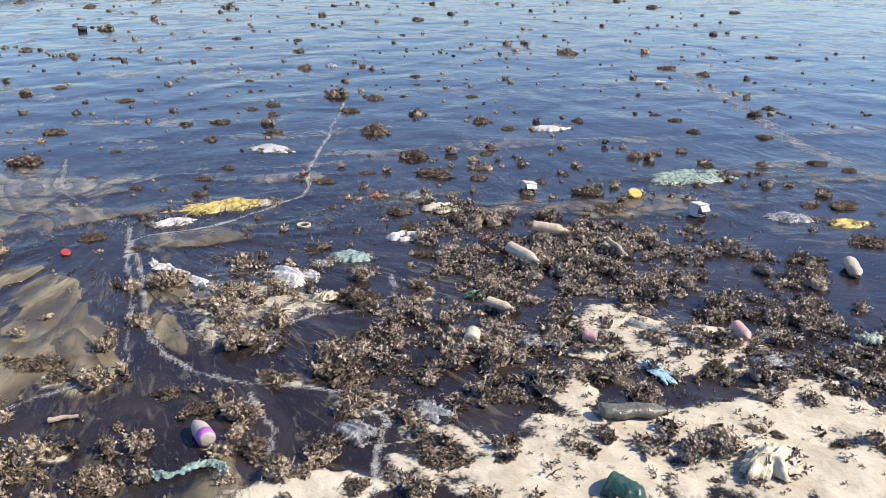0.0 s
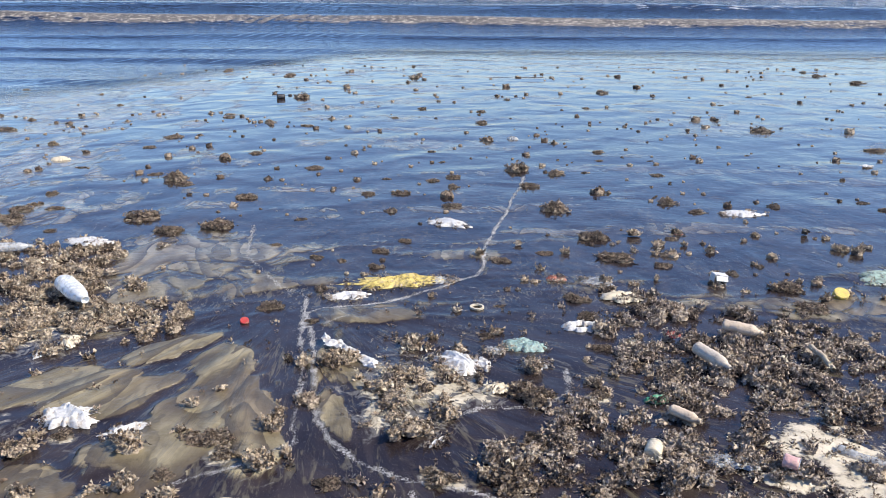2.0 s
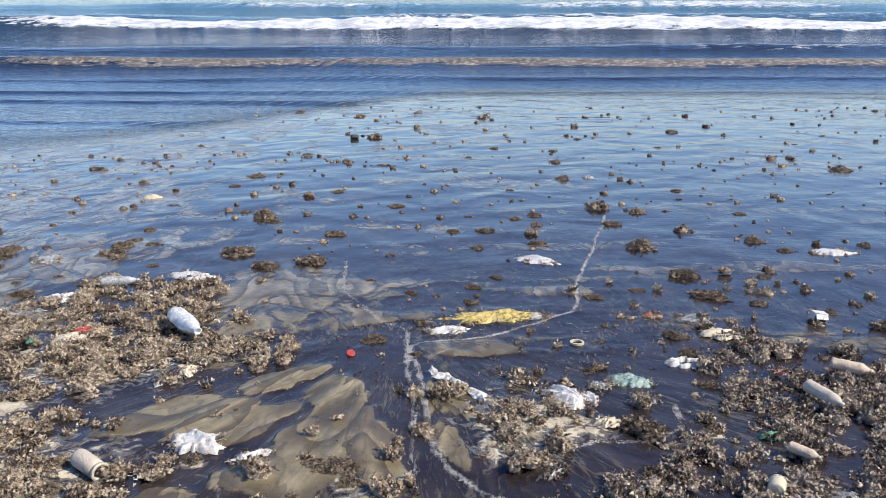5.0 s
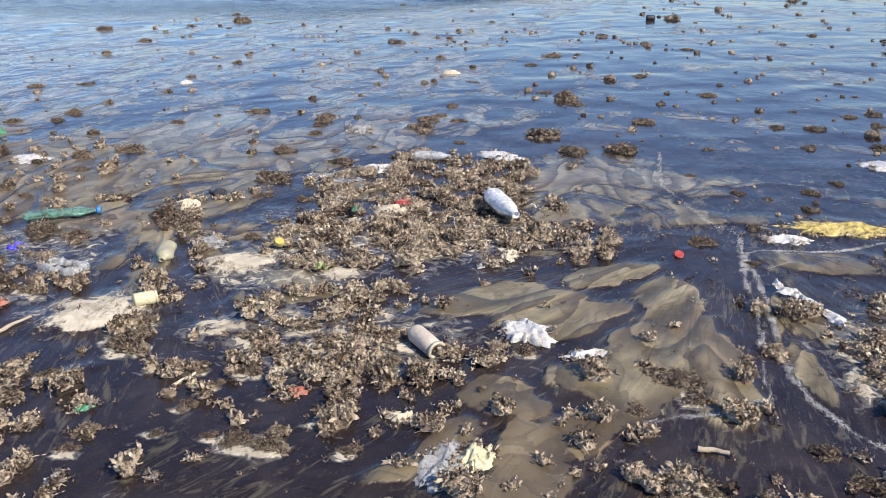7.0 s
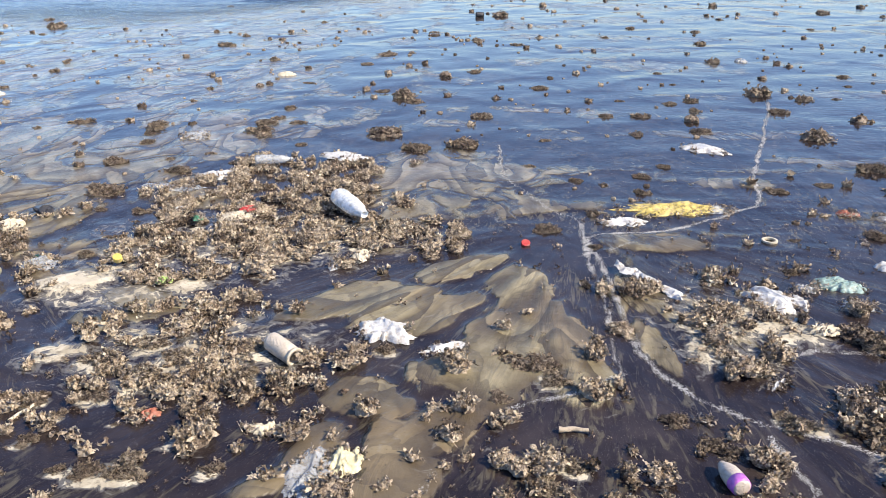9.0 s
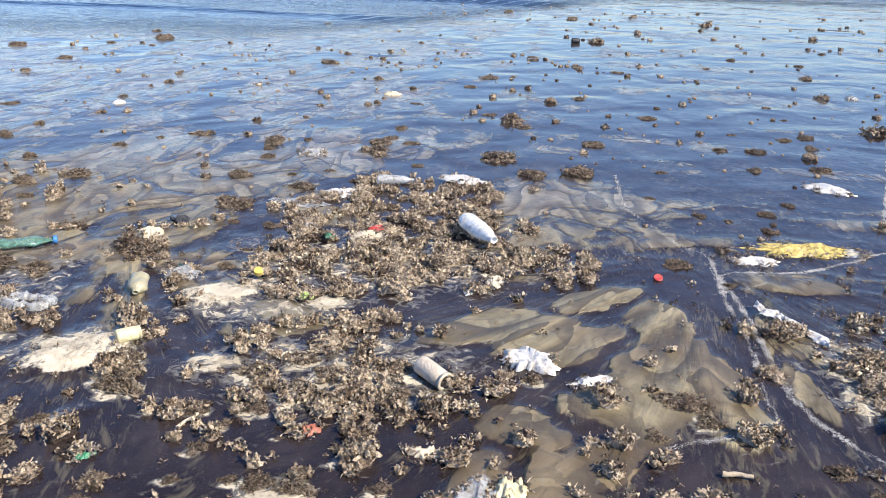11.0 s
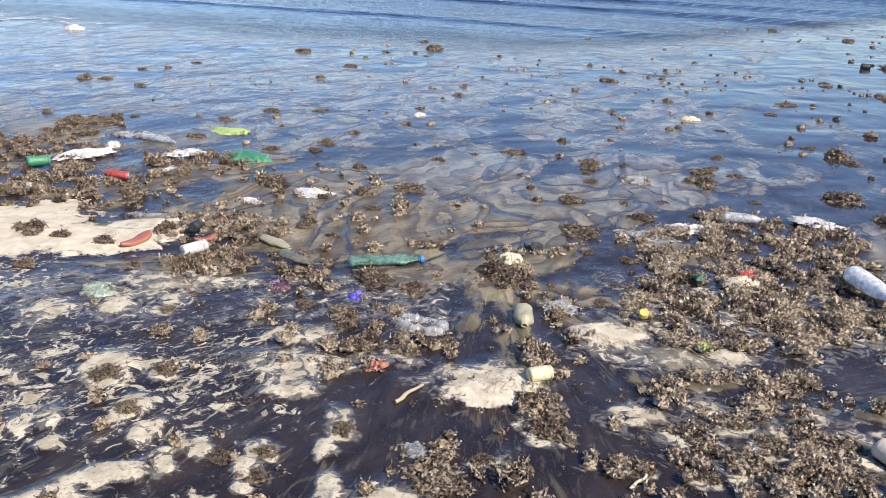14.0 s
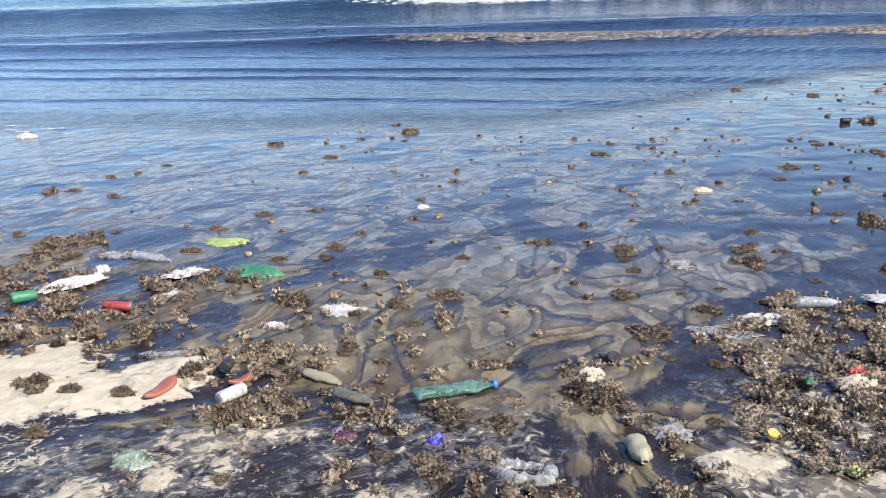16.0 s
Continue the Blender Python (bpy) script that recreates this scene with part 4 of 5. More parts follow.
def build_mat(some, seed, mat, label, dense=330, gap=0.475):
    """A carpet of seaweed lumps of many sizes over some ellipses of the beach, with gaps."""
    r = np.random.default_rng(seed)
    verts, faces, cores, leaves, n = [], [], [], [], 0
    sizes = (0.017, 0.028, 0.044)
    kinds = []
    for rad, count in zip(sizes, (30, 62, 125)):
        for k in range(5):
            va, fa = mound(seed * 10 + k, rad, rad * 0.6, 0.8)
            vb, fb = fronds(count, seed * 10 + k, rad, rad * 0.62, 0.018, 0.8)
            kinds.append((np.concatenate([va, vb]), np.concatenate([fa, fb + len(va)]), len(fa), len(fb)))
    places = []
    for cx, cy, rx, ry, turn, strength in some:
        c, s = math.cos(radians(turn)), math.sin(radians(turn))
        k = int(rx * ry * 3.14 * dense * strength)
        a, q = r.uniform(0, 2 * np.pi, k), 1.15 * np.sqrt(r.uniform(0, 1, k))
        u, v = rx * q * np.cos(a), ry * q * np.sin(a)
        places.append(np.stack([cx + u * c - v * s, cy + u * s + v * c], -1))
    places = np.concatenate(places)
    lumps = fbm(places[:, 0] * 10, places[:, 1] * 10, 81, 3)
    keep = lumps + r.uniform(-0.09, 0.09, len(places)) > gap
    places, lumps = places[keep], lumps[keep]
    ground = height(places[:, 0], places[:, 1])
    for (x, y), z, lump in zip(places, ground, lumps):
        big = r.choice([0, 1, 2], p=[0.45, 0.38, 0.17]) if lump > 0.48 else r.choice([0, 1], p=[0.75, 0.25])
        va, fa, core, leaf = kinds[5 * big + r.integers(5)]
        cores.append(core)
        leaves.append(leaf)
        a, size, tall = r.uniform(0, 6.28), r.uniform(0.8, 1.25), r.uniform(0.65, 1.3)
        c, s = math.cos(a) * size, math.sin(a) * size
        up = 0.06 * max(0.0, lump - 0.5) - 0.003
        verts.append(np.stack([va[:, 0] * c - va[:, 1] * s + x, va[:, 0] * s + va[:, 1] * c + y * SHRINK, va[:, 2] * size * tall + z + up], -1))
        faces.append(fa + n)
        n += len(va)
    me = mesh_of("seaweed_mat", np.concatenate(verts), np.concatenate(faces))
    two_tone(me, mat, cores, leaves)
    tagged(new("seaweed_mat", me), label, "seaweed", kind="stuff")


build_clumps()
build_mat(MATS_RIGHT, 3, WEED_GREY, "thick brown mat of tangled seaweed at the water's edge", 520, 0.42)
build_mat(MATS_LEFT, 4, WEED_PALE, "bleached tan mat of tangled seaweed on the sand", 560, 0.43)
build_mat(MATS_MIDDLE, 5, WEED_PALE, "brown tangled seaweed heaped between runnels")
build_mat(MATS_SHORE, 8, WEED_GREY, "grey-brown seaweed lumps over dry sand", 330, 0.45)
build_mat(MATS_PILE, 9, WEED_PALE, "pale foam-coated seaweed heaped beside white bags")
build_mat(MATS_SCATTER, 7, WEED_PALE, "small pale seaweed lumps scattered over dark silt", 58, 0.40)
build_mat(MATS_FAR, 6, WEED, "spread of brown seaweed round a dry sand patch", 540, 0.43)


# ---- litter: materials ----
def plastic(name, colour, rough=0.38, alpha=1.0, dirt=0.35, metal=0.0, band=None):
    """Weathered plastic: its colour, sandy dirt in patches, fine creases; band: a printed ring along x."""
    m, nt, ln, p = nodes_of(name)
    col = mix(m, calc(m, "MULTIPLY", ramp(m, speckle(m, 38, 6, rough=0.65), 0.46, 0.68), dirt), colour, (0.24, 0.19, 0.13))
    col = mix(m, calc(m, "MULTIPLY", ramp(m, speckle(m, 150, 4), 0.60, 0.70), dirt * 0.8), col, (0.07, 0.055, 0.04))
    ln.new(col, p.inputs["Base Color"])
    ln.new(ramp(m, speckle(m, 60, 4), 0.3, 0.7, rough * 0.8, min(1, rough * 1.5)), p.inputs["Roughness"])
    p.inputs["Metallic"].default_value = metal
    if alpha < 1:
        ln.new(ramp(m, speckle(m, 45, 5), 0.35, 0.62, alpha * 0.55, min(1, alpha * 1.35)), p.inputs["Alpha"])
    ln.new(bump(m, calc(m, "ADD", speckle(m, 70, 4, warp=1.5), calc(m, "MULTIPLY", speckle(m, 28, 3, warp=2.5), 1.8)), 0.6, 0.003), p.inputs["Normal"])
    return m


WHITE, CREAM = plastic("white_plastic", (0.52, 0.505, 0.47), dirt=0.7), plastic("cream_plastic", (0.50, 0.43, 0.30))
CLEAR, TEAL = plastic("clear_film", (0.44, 0.45, 0.44), 0.2, 0.5, 0.4), plastic("teal_film", (0.30, 0.43, 0.38), 0.3, 0.62, 0.5)
YELLOW, YELLOWCREAM = plastic("yellow_plastic", (0.58, 0.43, 0.09), dirt=0.7), plastic("faded_yellow_card", (0.54, 0.48, 0.28))
GREEN, LIME = plastic("green_plastic", (0.03, 0.19, 0.09), dirt=0.5), plastic("lime_plastic", (0.33, 0.45, 0.12), dirt=0.55)
PALEGREEN, BLUE = plastic("pale_green_film", (0.30, 0.38, 0.30), 0.3, 0.75, 0.5), plastic("light_blue_plastic", (0.30, 0.50, 0.60))
RED, RUST = plastic("red_plastic", (0.36, 0.035, 0.028), dirt=0.45), plastic("rust_plastic", (0.32, 0.10, 0.055))
INDIGO, PURPLE = plastic("blue_plastic", (0.05, 0.045, 0.50), dirt=0.15), plastic("purple_cloth", (0.07, 0.02, 0.06), 0.8)
BLACK, WOOD = plastic("black_rubber", (0.018, 0.018, 0.02), 0.5, dirt=0.2), plastic("driftwood", (0.36, 0.29, 0.20), 0.8, dirt=0.5)
GREENPET, DARKPET = plastic("green_bottle_plastic", (0.10, 0.22, 0.165), 0.12, 0.62, 0.3), plastic("dark_bottle_plastic", (0.10, 0.10, 0.075), 0.25, dirt=0.5)
GREYPET, TANPET = plastic("grey_pink_plastic", (0.46, 0.39, 0.30), 0.45, dirt=0.4), plastic("sandy_plastic", (0.48, 0.38, 0.27), 0.55, dirt=0.5)
MILKPET, CLEARPET = plastic("milky_plastic", (0.66, 0.67, 0.65), 0.3, 0.95, 0.2), plastic("clear_bottle_plastic", (0.45, 0.46, 0.45), 0.12, 0.55, 0.3)
PINKPET, KHAKIPET = plastic("pink_plastic", (0.52, 0.31, 0.27), 0.4, dirt=0.5), plastic("khaki_plastic", (0.30, 0.275, 0.175), 0.35, dirt=0.4)
DARKGREEN, FLOAT = plastic("dark_green_glass", (0.015, 0.05, 0.035), 0.08, dirt=0.2), plastic("off_white_plastic", (0.44, 0.37, 0.30), 0.5, dirt=0.4)
BLUECAP, MAGENTA = plastic("blue_cap_plastic", (0.03, 0.16, 0.40), 0.4, dirt=0.15), plastic("magenta_print", (0.42, 0.12, 0.42), 0.4, dirt=0.15)
YELLOWNET = plastic("yellow_net", (0.56, 0.43, 0.12), 0.5, 0.74, 0.75)
METAL = plastic("dull_aluminium", (0.60, 0.60, 0.60), 0.35, 1.0, 0.3, 0.9)

# ---- litter: builders ----
LITTER = []
MATS = MATS_SHORE + MATS_PILE + MATS_RIGHT + MATS_LEFT + MATS_MIDDLE + MATS_FAR


def lay(x, y, yaw, up=0.0, tilt=0.0, sink=0.004):
    """The pose of a thing lying on the beach, raised where seaweed lies under it."""
    lift = 0.030 * float(blobs(np.array([x]), np.array([y]), MATS, 0.3)[0])
    return Matrix.Translation(spot(x, y, up + lift - sink)) @ pose(0, 0, 0, -2.9, tilt, yaw)


def part(name, me, material, parent, label=""):
    """One mesh as a part under a thing."""
    if not me.materials:
        me.materials.append(material)
    ob = new(name, me)
    ob.parent = parent
    return tagged(ob, label)


def thing(name, label, category, place):
    ob = new(name)
    ob.empty_display_size = 0.05
    ob.matrix_world = place
    return tagged(ob, label, category)


def lathe(name, profile, turns=22, dent=0.0, flat=0.0, seed=0, bend=0.0):
    """A body turned round the x axis from (x, radius) pairs, dented and flattened."""
    profile = np.array(profile, float)
    a = np.linspace(0, 2 * np.pi, turns, endpoint=False)
    u, k = np.meshgrid(a, np.arange(len(profile)))
    px, pr = profile[k, 0], profile[k, 1]
    long = max(1e-6, np.ptp(profile[:, 0]))
    n = fbm(px / long * 6 + seed, np.cos(u) * 1.3 + np.sin(u) * 0.7 + seed * 3.1, seed, 3) - 0.5
    pr = pr * (1 + dent * n)
    y, z = pr * np.cos(u), pr * np.sin(u)
    z = z * (1 - flat) + bend * px * px / long
    y = y * (1 + 0.45 * flat)
    return mesh_of(name, np.stack([px, y, z], -1).reshape(-1, 3), grid_faces(turns, len(profile), True))


def crumple(name, long, ratio, tall, seed, hole=0.0):
    """A crumpled bag: an uneven outline, folded ridges, closed down to the ground."""
    nu, nv = 68, 22
    u, v = np.meshgrid(np.linspace(0, 2 * np.pi, nu, endpoint=False), np.linspace(0, 1, nv))
    cu, su = np.cos(u), np.sin(u)
    spikes = 1 - np.abs(2 * fbm(cu * 3.3 + seed * 1.3, su * 3.3 + seed, seed + 7, 3) - 1)
    outline = 0.24 + 0.70 * fbm(cu * 1.9 + seed * 1.7, su * 1.9 + 4, seed, 4) + 0.50 * spikes**2
    if hole:
        r = hole + (1 - hole) * (0.5 + 0.5 * np.cos(np.pi * v))
        across = np.sin(np.pi * np.clip(v, 0, 1))
    else:
        r, across = 1 - 0.998 * v, np.clip(1 - (1 - v) ** 2, 0, 1) ** 0.4
    x, y = 0.5 * long * outline * r * cu, 0.5 * long * ratio * outline * r * su
    wob = fbm(x / long * 3 + seed, y / long * 3, seed + 40, 2)
    fx, fy = x / long * 1.5 + seed + 1.2 * wob, y / long * 4.2 - seed + 1.2 * wob
    ridge = 1 - np.abs(2 * fbm(fx, fy, seed + 20, 2) - 1)
    fine = 1 - np.abs(2 * fbm(fx * 3.1, fy * 2.6, seed + 30, 2) - 1)
    tall = min(tall, 0.40 * long * max(ratio, 0.4))
    z = 0.8 * tall * (across * (0.15 + 0.85 * ridge**2.2) + 0.20 * fine**2 * np.sqrt(across) - 0.10)
    z = np.maximum(z, 0.0015 * across)
    x = x + 0.10 * long * (fine - 0.6) * across
    y = y + 0.12 * long * (ridge - 0.6) * across
    faces = grid_faces(nu, nv, True)
    return mesh_of(name, np.stack([x, y, z], -1).reshape(-1, 3), faces)


def bag_name(label):
    words = label.replace(",", "").split()
    for w in ("sack", "pouch", "packet", "wrapper", "sheet", "film", "rag", "tangle", "lump", "strip", "scrap", "cup"):
        if w in words:
            return {"sack": "net_sack", "film": "plastic_film", "sheet": "plastic_sheet", "scrap": "plastic_scrap", "strip": "plastic_strip",
                    "tangle": "thread_tangle", "lump": "foam_lump", "cup": "plastic_cup", "packet": "food_packet"}.get(w, w), w
    return "plastic_bag", "plastic bag"


def bag(x, y, long, yaw, ratio, tall, mat, seed, label):
    name, kind = bag_name(label)
    LITTER.append((x, y, long, ratio, yaw))
    me = crumple(name, long * 1.08, ratio * 1.15, tall, seed)
    me.materials.append(mat)
    ob = new(name, me)
    ob.matrix_world = lay(x, y, yaw)
    tagged(ob, label, kind, "plastic bags on the beach" if kind == "plastic bag" else "")


def ring_bag(x, y, long, yaw, ratio, tall, mat, seed, label):
    me = crumple("plastic_bag", long, ratio, tall, seed, 0.5)
    me.materials.append(mat)
    ob = new("plastic_bag", me)
    ob.matrix_world = lay(x, y, yaw)
    tagged(ob, label, "plastic bag", "plastic bags on the beach")


def tube(name, pts, radii, sides=7):
    """A round tube through points."""
    pts, verts = np.asarray(pts, float), []
    for k, p in enumerate(pts):
        d = pts[min(k + 1, len(pts) - 1)] - pts[max(k - 1, 0)]
        d = d / np.linalg.norm(d)
        s = np.cross(d, (0.1, 0.2, 1.0))
        s /= np.linalg.norm(s)
        t = np.cross(s, d)
        a = np.linspace(0, 2 * np.pi, sides, endpoint=False)[:, None]
        verts.append(p + radii[k] * (np.cos(a) * s + np.sin(a) * t))
    return np.concatenate(verts), grid_faces(sides, len(pts), True)


def strip(x, y, long, yaw, mat, seed, label):
    """A long shredded band: lengthwise folds, torn edges, a few holes where it thins out."""
    nu, nv = 90, 13
    t, v = np.meshgrid(np.linspace(-0.5, 0.5, nu), np.linspace(-1, 1, nv))
    net = "net" in label
    bow = (0.22 if net else 0.08) * long * np.sin(t * (5 if net else 4) + 0.4) + 0.10 * long * (fbm(t * 6, t * 0 + seed, seed, 3) - 0.5)
    wide = (0.010 if net else 0.014) + (0.030 if net else 0.042) * np.clip(fbm(t * 8, t * 0 + 3, seed + 1, 3) - 0.28, 0, 1)
    torn = 1 + 0.7 * (fbm(t * 40, np.sign(v) * 3 + 5, seed + 4, 2) - 0.5) * (np.abs(v) > 0.9)
    py = bow + wide * v * torn * np.minimum(1, (0.52 - np.abs(t)) * 12)
    fold = 1 - np.abs(2 * fbm(t * 9, v * 2.2 + seed, seed + 2, 3) - 1)
    z = 0.003 + 0.022 * fold**2 * (1 - 0.6 * np.abs(v)) + 0.006 * fbm(t * 50, v * 4, seed + 3, 2)
    px = t * long + 0.015 * (fbm(t * 20, v * 3, seed + 6, 2) - 0.5)
    me = mesh_of("plastic_strip", np.stack([px, py, z], -1).reshape(-1, 3), grid_faces(nu, nv))
    me.materials.append(mat)
    ob = new("fishing_net" if net else "plastic_strip", me)
    ob.matrix_world = lay(x, y, yaw)
    tagged(ob, label, "net" if net else "strip")


def stick(x, y, long, yaw, radius, mat, label):
    t = np.linspace(-0.5, 0.5, 12)
    bow = 0.05 * long * np.sin(t * 4 + x * 3) + 0.02 * long * np.sin(t * 11 + y)
    va, fa = tube("stick", np.stack([t * long, bow, 0.006 + radius + 0 * t], -1), radius * (1.0 - 0.35 * t) * (0.85 + 0.3 * value_noise(t * 9, t * 0 + x, 3)), 8)
    me = mesh_of("stick", va, fa)
    me.materials.append(mat)
    ob = new("stick", me)
    ob.matrix_world = lay(x, y, yaw)
    tagged(ob, label, "stick")


def bottle(x, y, long, yaw, radius, mat, cap_mat, crush, label):
    """A lying bottle: body with base, ribs, shoulder and neck; a cap or an open mouth."""
    seed = int(abs(x * 97 + y * 31)) + 3
    a, r = long, radius
    body = [(-0.5 * a, 0.0), (-0.5 * a, 0.55 * r), (-0.49 * a, 0.86 * r), (-0.46 * a, r)]
    for k in range(9):
        f = -0.42 + 0.6 * k / 8
        body.append((f * a, r * (0.96 if k % 2 else 1.0)))
    body += [(0.24 * a, 0.93 * r), (0.31 * a, 0.72 * r), (0.37 * a, 0.48 * r), (0.41 * a, 0.36 * r), (0.43 * a, 0.34 * r), (0.435 * a, 0.42 * r), (0.445 * a, 0.42 * r), (0.45 * a, 0.33 * r), (0.49 * a, 0.33 * r)]
    body += [(0.50 * a, 0.32 * r), (0.50 * a, 0.26 * r), (0.44 * a, 0.25 * r), (0.40 * a, 0.0)]
    if "jug" in label or "band" in label or "container" in label:
        body = [(-0.5 * a, 0), (-0.5 * a, 0.6 * r), (-0.47 * a, 0.9 * r), (-0.40 * a, r), (-0.2 * a, 1.02 * r), (0, r), (0.15 * a, 0.93 * r), (0.28 * a, 0.80 * r),
                (0.38 * a, 0.60 * r), (0.44 * a, 0.44 * r), (0.47 * a, 0.42 * r), (0.50 * a, 0.40 * r), (0.50 * a, 0.33 * r), (0.45 * a, 0.32 * r), (0.42 * a, 0)]
    top = thing("plastic_bottle" if "glass" not in label else "glass_bottle", label, "bottle", lay(x, y, yaw, radius * (1 - 0.5 * crush) * (0.25 if "half buried" in label else 1.0), tilt=10 if "glass" in label else 2))
    tagged(top, group="bottles on the beach")
    flat = 0.55 * crush
    part("body", lathe("body", body, 24, 0.15 + 0.9 * crush, flat, seed), mat, top)
    if cap_mat:
        cap_ring = [(0.455 * a, 0.0), (0.455 * a, 0.46 * r), (0.46 * a, 0.48 * r), (0.505 * a, 0.46 * r), (0.51 * a, 0.40 * r), (0.51 * a, 0.0)]
        part("cap", lathe("cap", cap_ring, 20), cap_mat, top, "blue screw cap")
    if "band" in label:
        ring = [(-0.46 * a, 0.8 * r), (-0.46 * a, 0.97 * r), (-0.40 * a, 1.04 * r), (-0.20 * a, 1.05 * r), (-0.20 * a, 0.9 * r)]
        part("printed_band", lathe("printed_band", ring, 24), MAGENTA, top, "purple printed band")


def hollow(name, long, radius, wall, seed, dent):
    """An open tub: outer wall, rim, inner wall and floor."""
    return lathe(name, [(-0.5 * long, 0), (-0.5 * long, radius * 0.80), (-0.48 * long, radius * 0.95), (-0.40 * long, radius), (0.1 * long, radius), (0.34 * long, radius * 0.98), (0.36 * long, radius * 0.90),
                        (0.40 * long, radius * 0.88), (0.41 * long, radius * 0.96), (0.49 * long, radius * 0.96), (0.50 * long, radius * 0.92), (0.50 * long, radius * 0.72),
                        (0.42 * long, radius * 0.68), (-0.42 * long, radius * 0.86), (-0.46 * long, 0)], 24, dent, 0.0, seed)


def jar(x, y, long, yaw, radius, mat, label):
    name = "plastic_tub" if "tub" in label else "plastic_jar"
    top = thing(name, label, name.split("_")[1], lay(x, y, yaw, radius, tilt=6))
    part("body", hollow("body", long, radius, 0.003, 5, 0.08), mat, top)
    if "jar" in label:
        part("rim", lathe("rim", [(0.44 * long, radius * 0.93), (0.44 * long, radius * 1.02), (0.50 * long, radius * 1.02), (0.505 * long, radius * 0.93)], 24), CREAM, top, "pale worn rim")


def can(x, y, long, yaw, radius, mat, label):
    drink = "can" in label.split()
    top = thing("drink_can" if drink else "plastic_cup", label, "can" if drink else "cup", lay(x, y, yaw, radius * 0.95, tilt=3))
    if drink:
        part("body", lathe("body", [(-0.5 * long, 0), (-0.5 * long, 0.7 * radius), (-0.46 * long, 0.9 * radius), (-0.40 * long, radius), (-0.1 * long, radius), (0.05 * long, 0.97 * radius), (0.3 * long, radius), (0.40 * long, radius), (0.46 * long, 0.88 * radius), (0.47 * long, 0.0)], 24, 0.35, 0.12, int(abs(x * 10))), mat, top)
        part("lid", lathe("lid", [(0.465 * long, 0.0), (0.465 * long, 0.90 * radius), (0.485 * long, 0.92 * radius), (0.50 * long, 0.88 * radius), (0.49 * long, 0.82 * radius), (0.475 * long, 0.0)], 24), METAL, top, "dull metal lid")
    else:
        part("body", hollow("body", long, radius, 0.002, 8, 0.1), mat, top)


def boxes_mesh(name, some):
    """Boxes (centre, half sizes) with bevelled edges in one mesh."""
    bm = bmesh.new()
    for c, h in some:
        m = Matrix.Translation(c) @ Matrix.Diagonal((2 * h[0], 2 * h[1], 2 * h[2], 1))
        bmesh.ops.create_cube(bm, size=1, matrix=m)
    bmesh.ops.bevel(bm, geom=bm.edges[:], offset=0.0012, segments=2, affect="EDGES")
    me = bpy.data.meshes.new(name)
    bm.to_mesh(me)
    bm.free()
    return me


def carton(x, y, long, yaw, tall, mat, label):
    """A torn-open box on its side with a loose flap."""
    name = "carton" if "carton" in label else "plastic_tub" if "tub" in label or "container" in label else "cardboard_box"
    top = thing(name, label, name.replace("_", " "), lay(x, y, yaw + 8, 0.002, tilt=9))
    a, b, w = long / 2, long * 0.36, 0.0025
    h = tall / 2
    part("body", boxes_mesh("body", [((0, 0, w), (a, b, w)), ((0, 0, tall - w), (a, b, w)), ((-a + w, 0, h), (w, b, h - 2 * w)), ((0, b - w, h), (a - 2 * w, w, h - 2 * w)), ((a - w, 0.1 * b, h), (w, b * 0.85, h - 2 * w))]), mat, top)
    flap = part("flap", boxes_mesh("flap", [((0, -0.5 * h, 0), (a * 0.9, h * 0.5, w))]), mat, top)
    flap.matrix_basis = pose(0, -b, tall * 0.9, 55, 0, 6)


def cap(x, y, long, yaw, tall, mat, label):
    """A screw lid with a ridged skirt, lying tilted."""
    a = np.linspace(0, 2 * np.pi, 36, endpoint=False)
    r = long / 2
    ridged = r * (1 + 0.02 * (np.arange(36) % 2))
    rings = [(0.0, ridged), (tall * 0.9, ridged), (tall, 0.93 * r + 0 * a), (tall, 0.70 * r + 0 * a), (tall * 0.96, 0.01 * r + 0 * a)]
    if "ring" in label:
        rings = [(0.0, ridged), (tall, ridged), (tall, 0.72 * r + 0 * a), (0.0, 0.70 * r + 0 * a)]
    verts = np.concatenate([np.stack([rr * np.cos(a), rr * np.sin(a), z + 0 * a], -1) for z, rr in rings])
    me = mesh_of("bottle_cap", verts, grid_faces(36, len(rings), True), False)
    me.materials.append(mat)
    ob = new("bottle_cap", me)
    ob.matrix_world = lay(x, y, yaw, 0.002) @ pose(0, 0, 0.004, 0 if "ring" in label else 28, 0, 0)
    tagged(ob, label, "lid" if "lid" in label else "cap", "caps and lids on the beach")


def sole(x, y, long, yaw, tall, mat, label):
    """A worn sole: waisted outline, thick edge, curled up at the toe."""
    nu, rows = 40, [(0.90, 0.0), (1.0, 0.15), (1.0, 0.8), (0.93, 1.0), (0.45, 0.93), (0.02, 0.9)]
    a = np.linspace(0, 2 * np.pi, nu, endpoint=False)
    verts = []
    for s, h in rows:
        px = 0.5 * long * np.cos(a) * s
        wide = long * (0.20 + 0.05 * np.cos(a) - 0.045 * np.exp(-(np.cos(a) / 0.35) ** 2))
        verts.append(np.stack([px, wide * np.sin(a) * s, tall * 0.5 * h + 0.5 * tall * (2 * px / long) ** 2], -1))
    me = mesh_of("shoe_sole", np.concatenate(verts), grid_faces(nu, len(rows), True))
    me.materials.append(mat)
    ob = new("plastic_scrap" if "scrap" in label and "sole" not in label else "shoe_sole", me)
    ob.matrix_world = lay(x, y, yaw, 0.002)
    tagged(ob, label, "sole" if "sole" in label else "scrap")


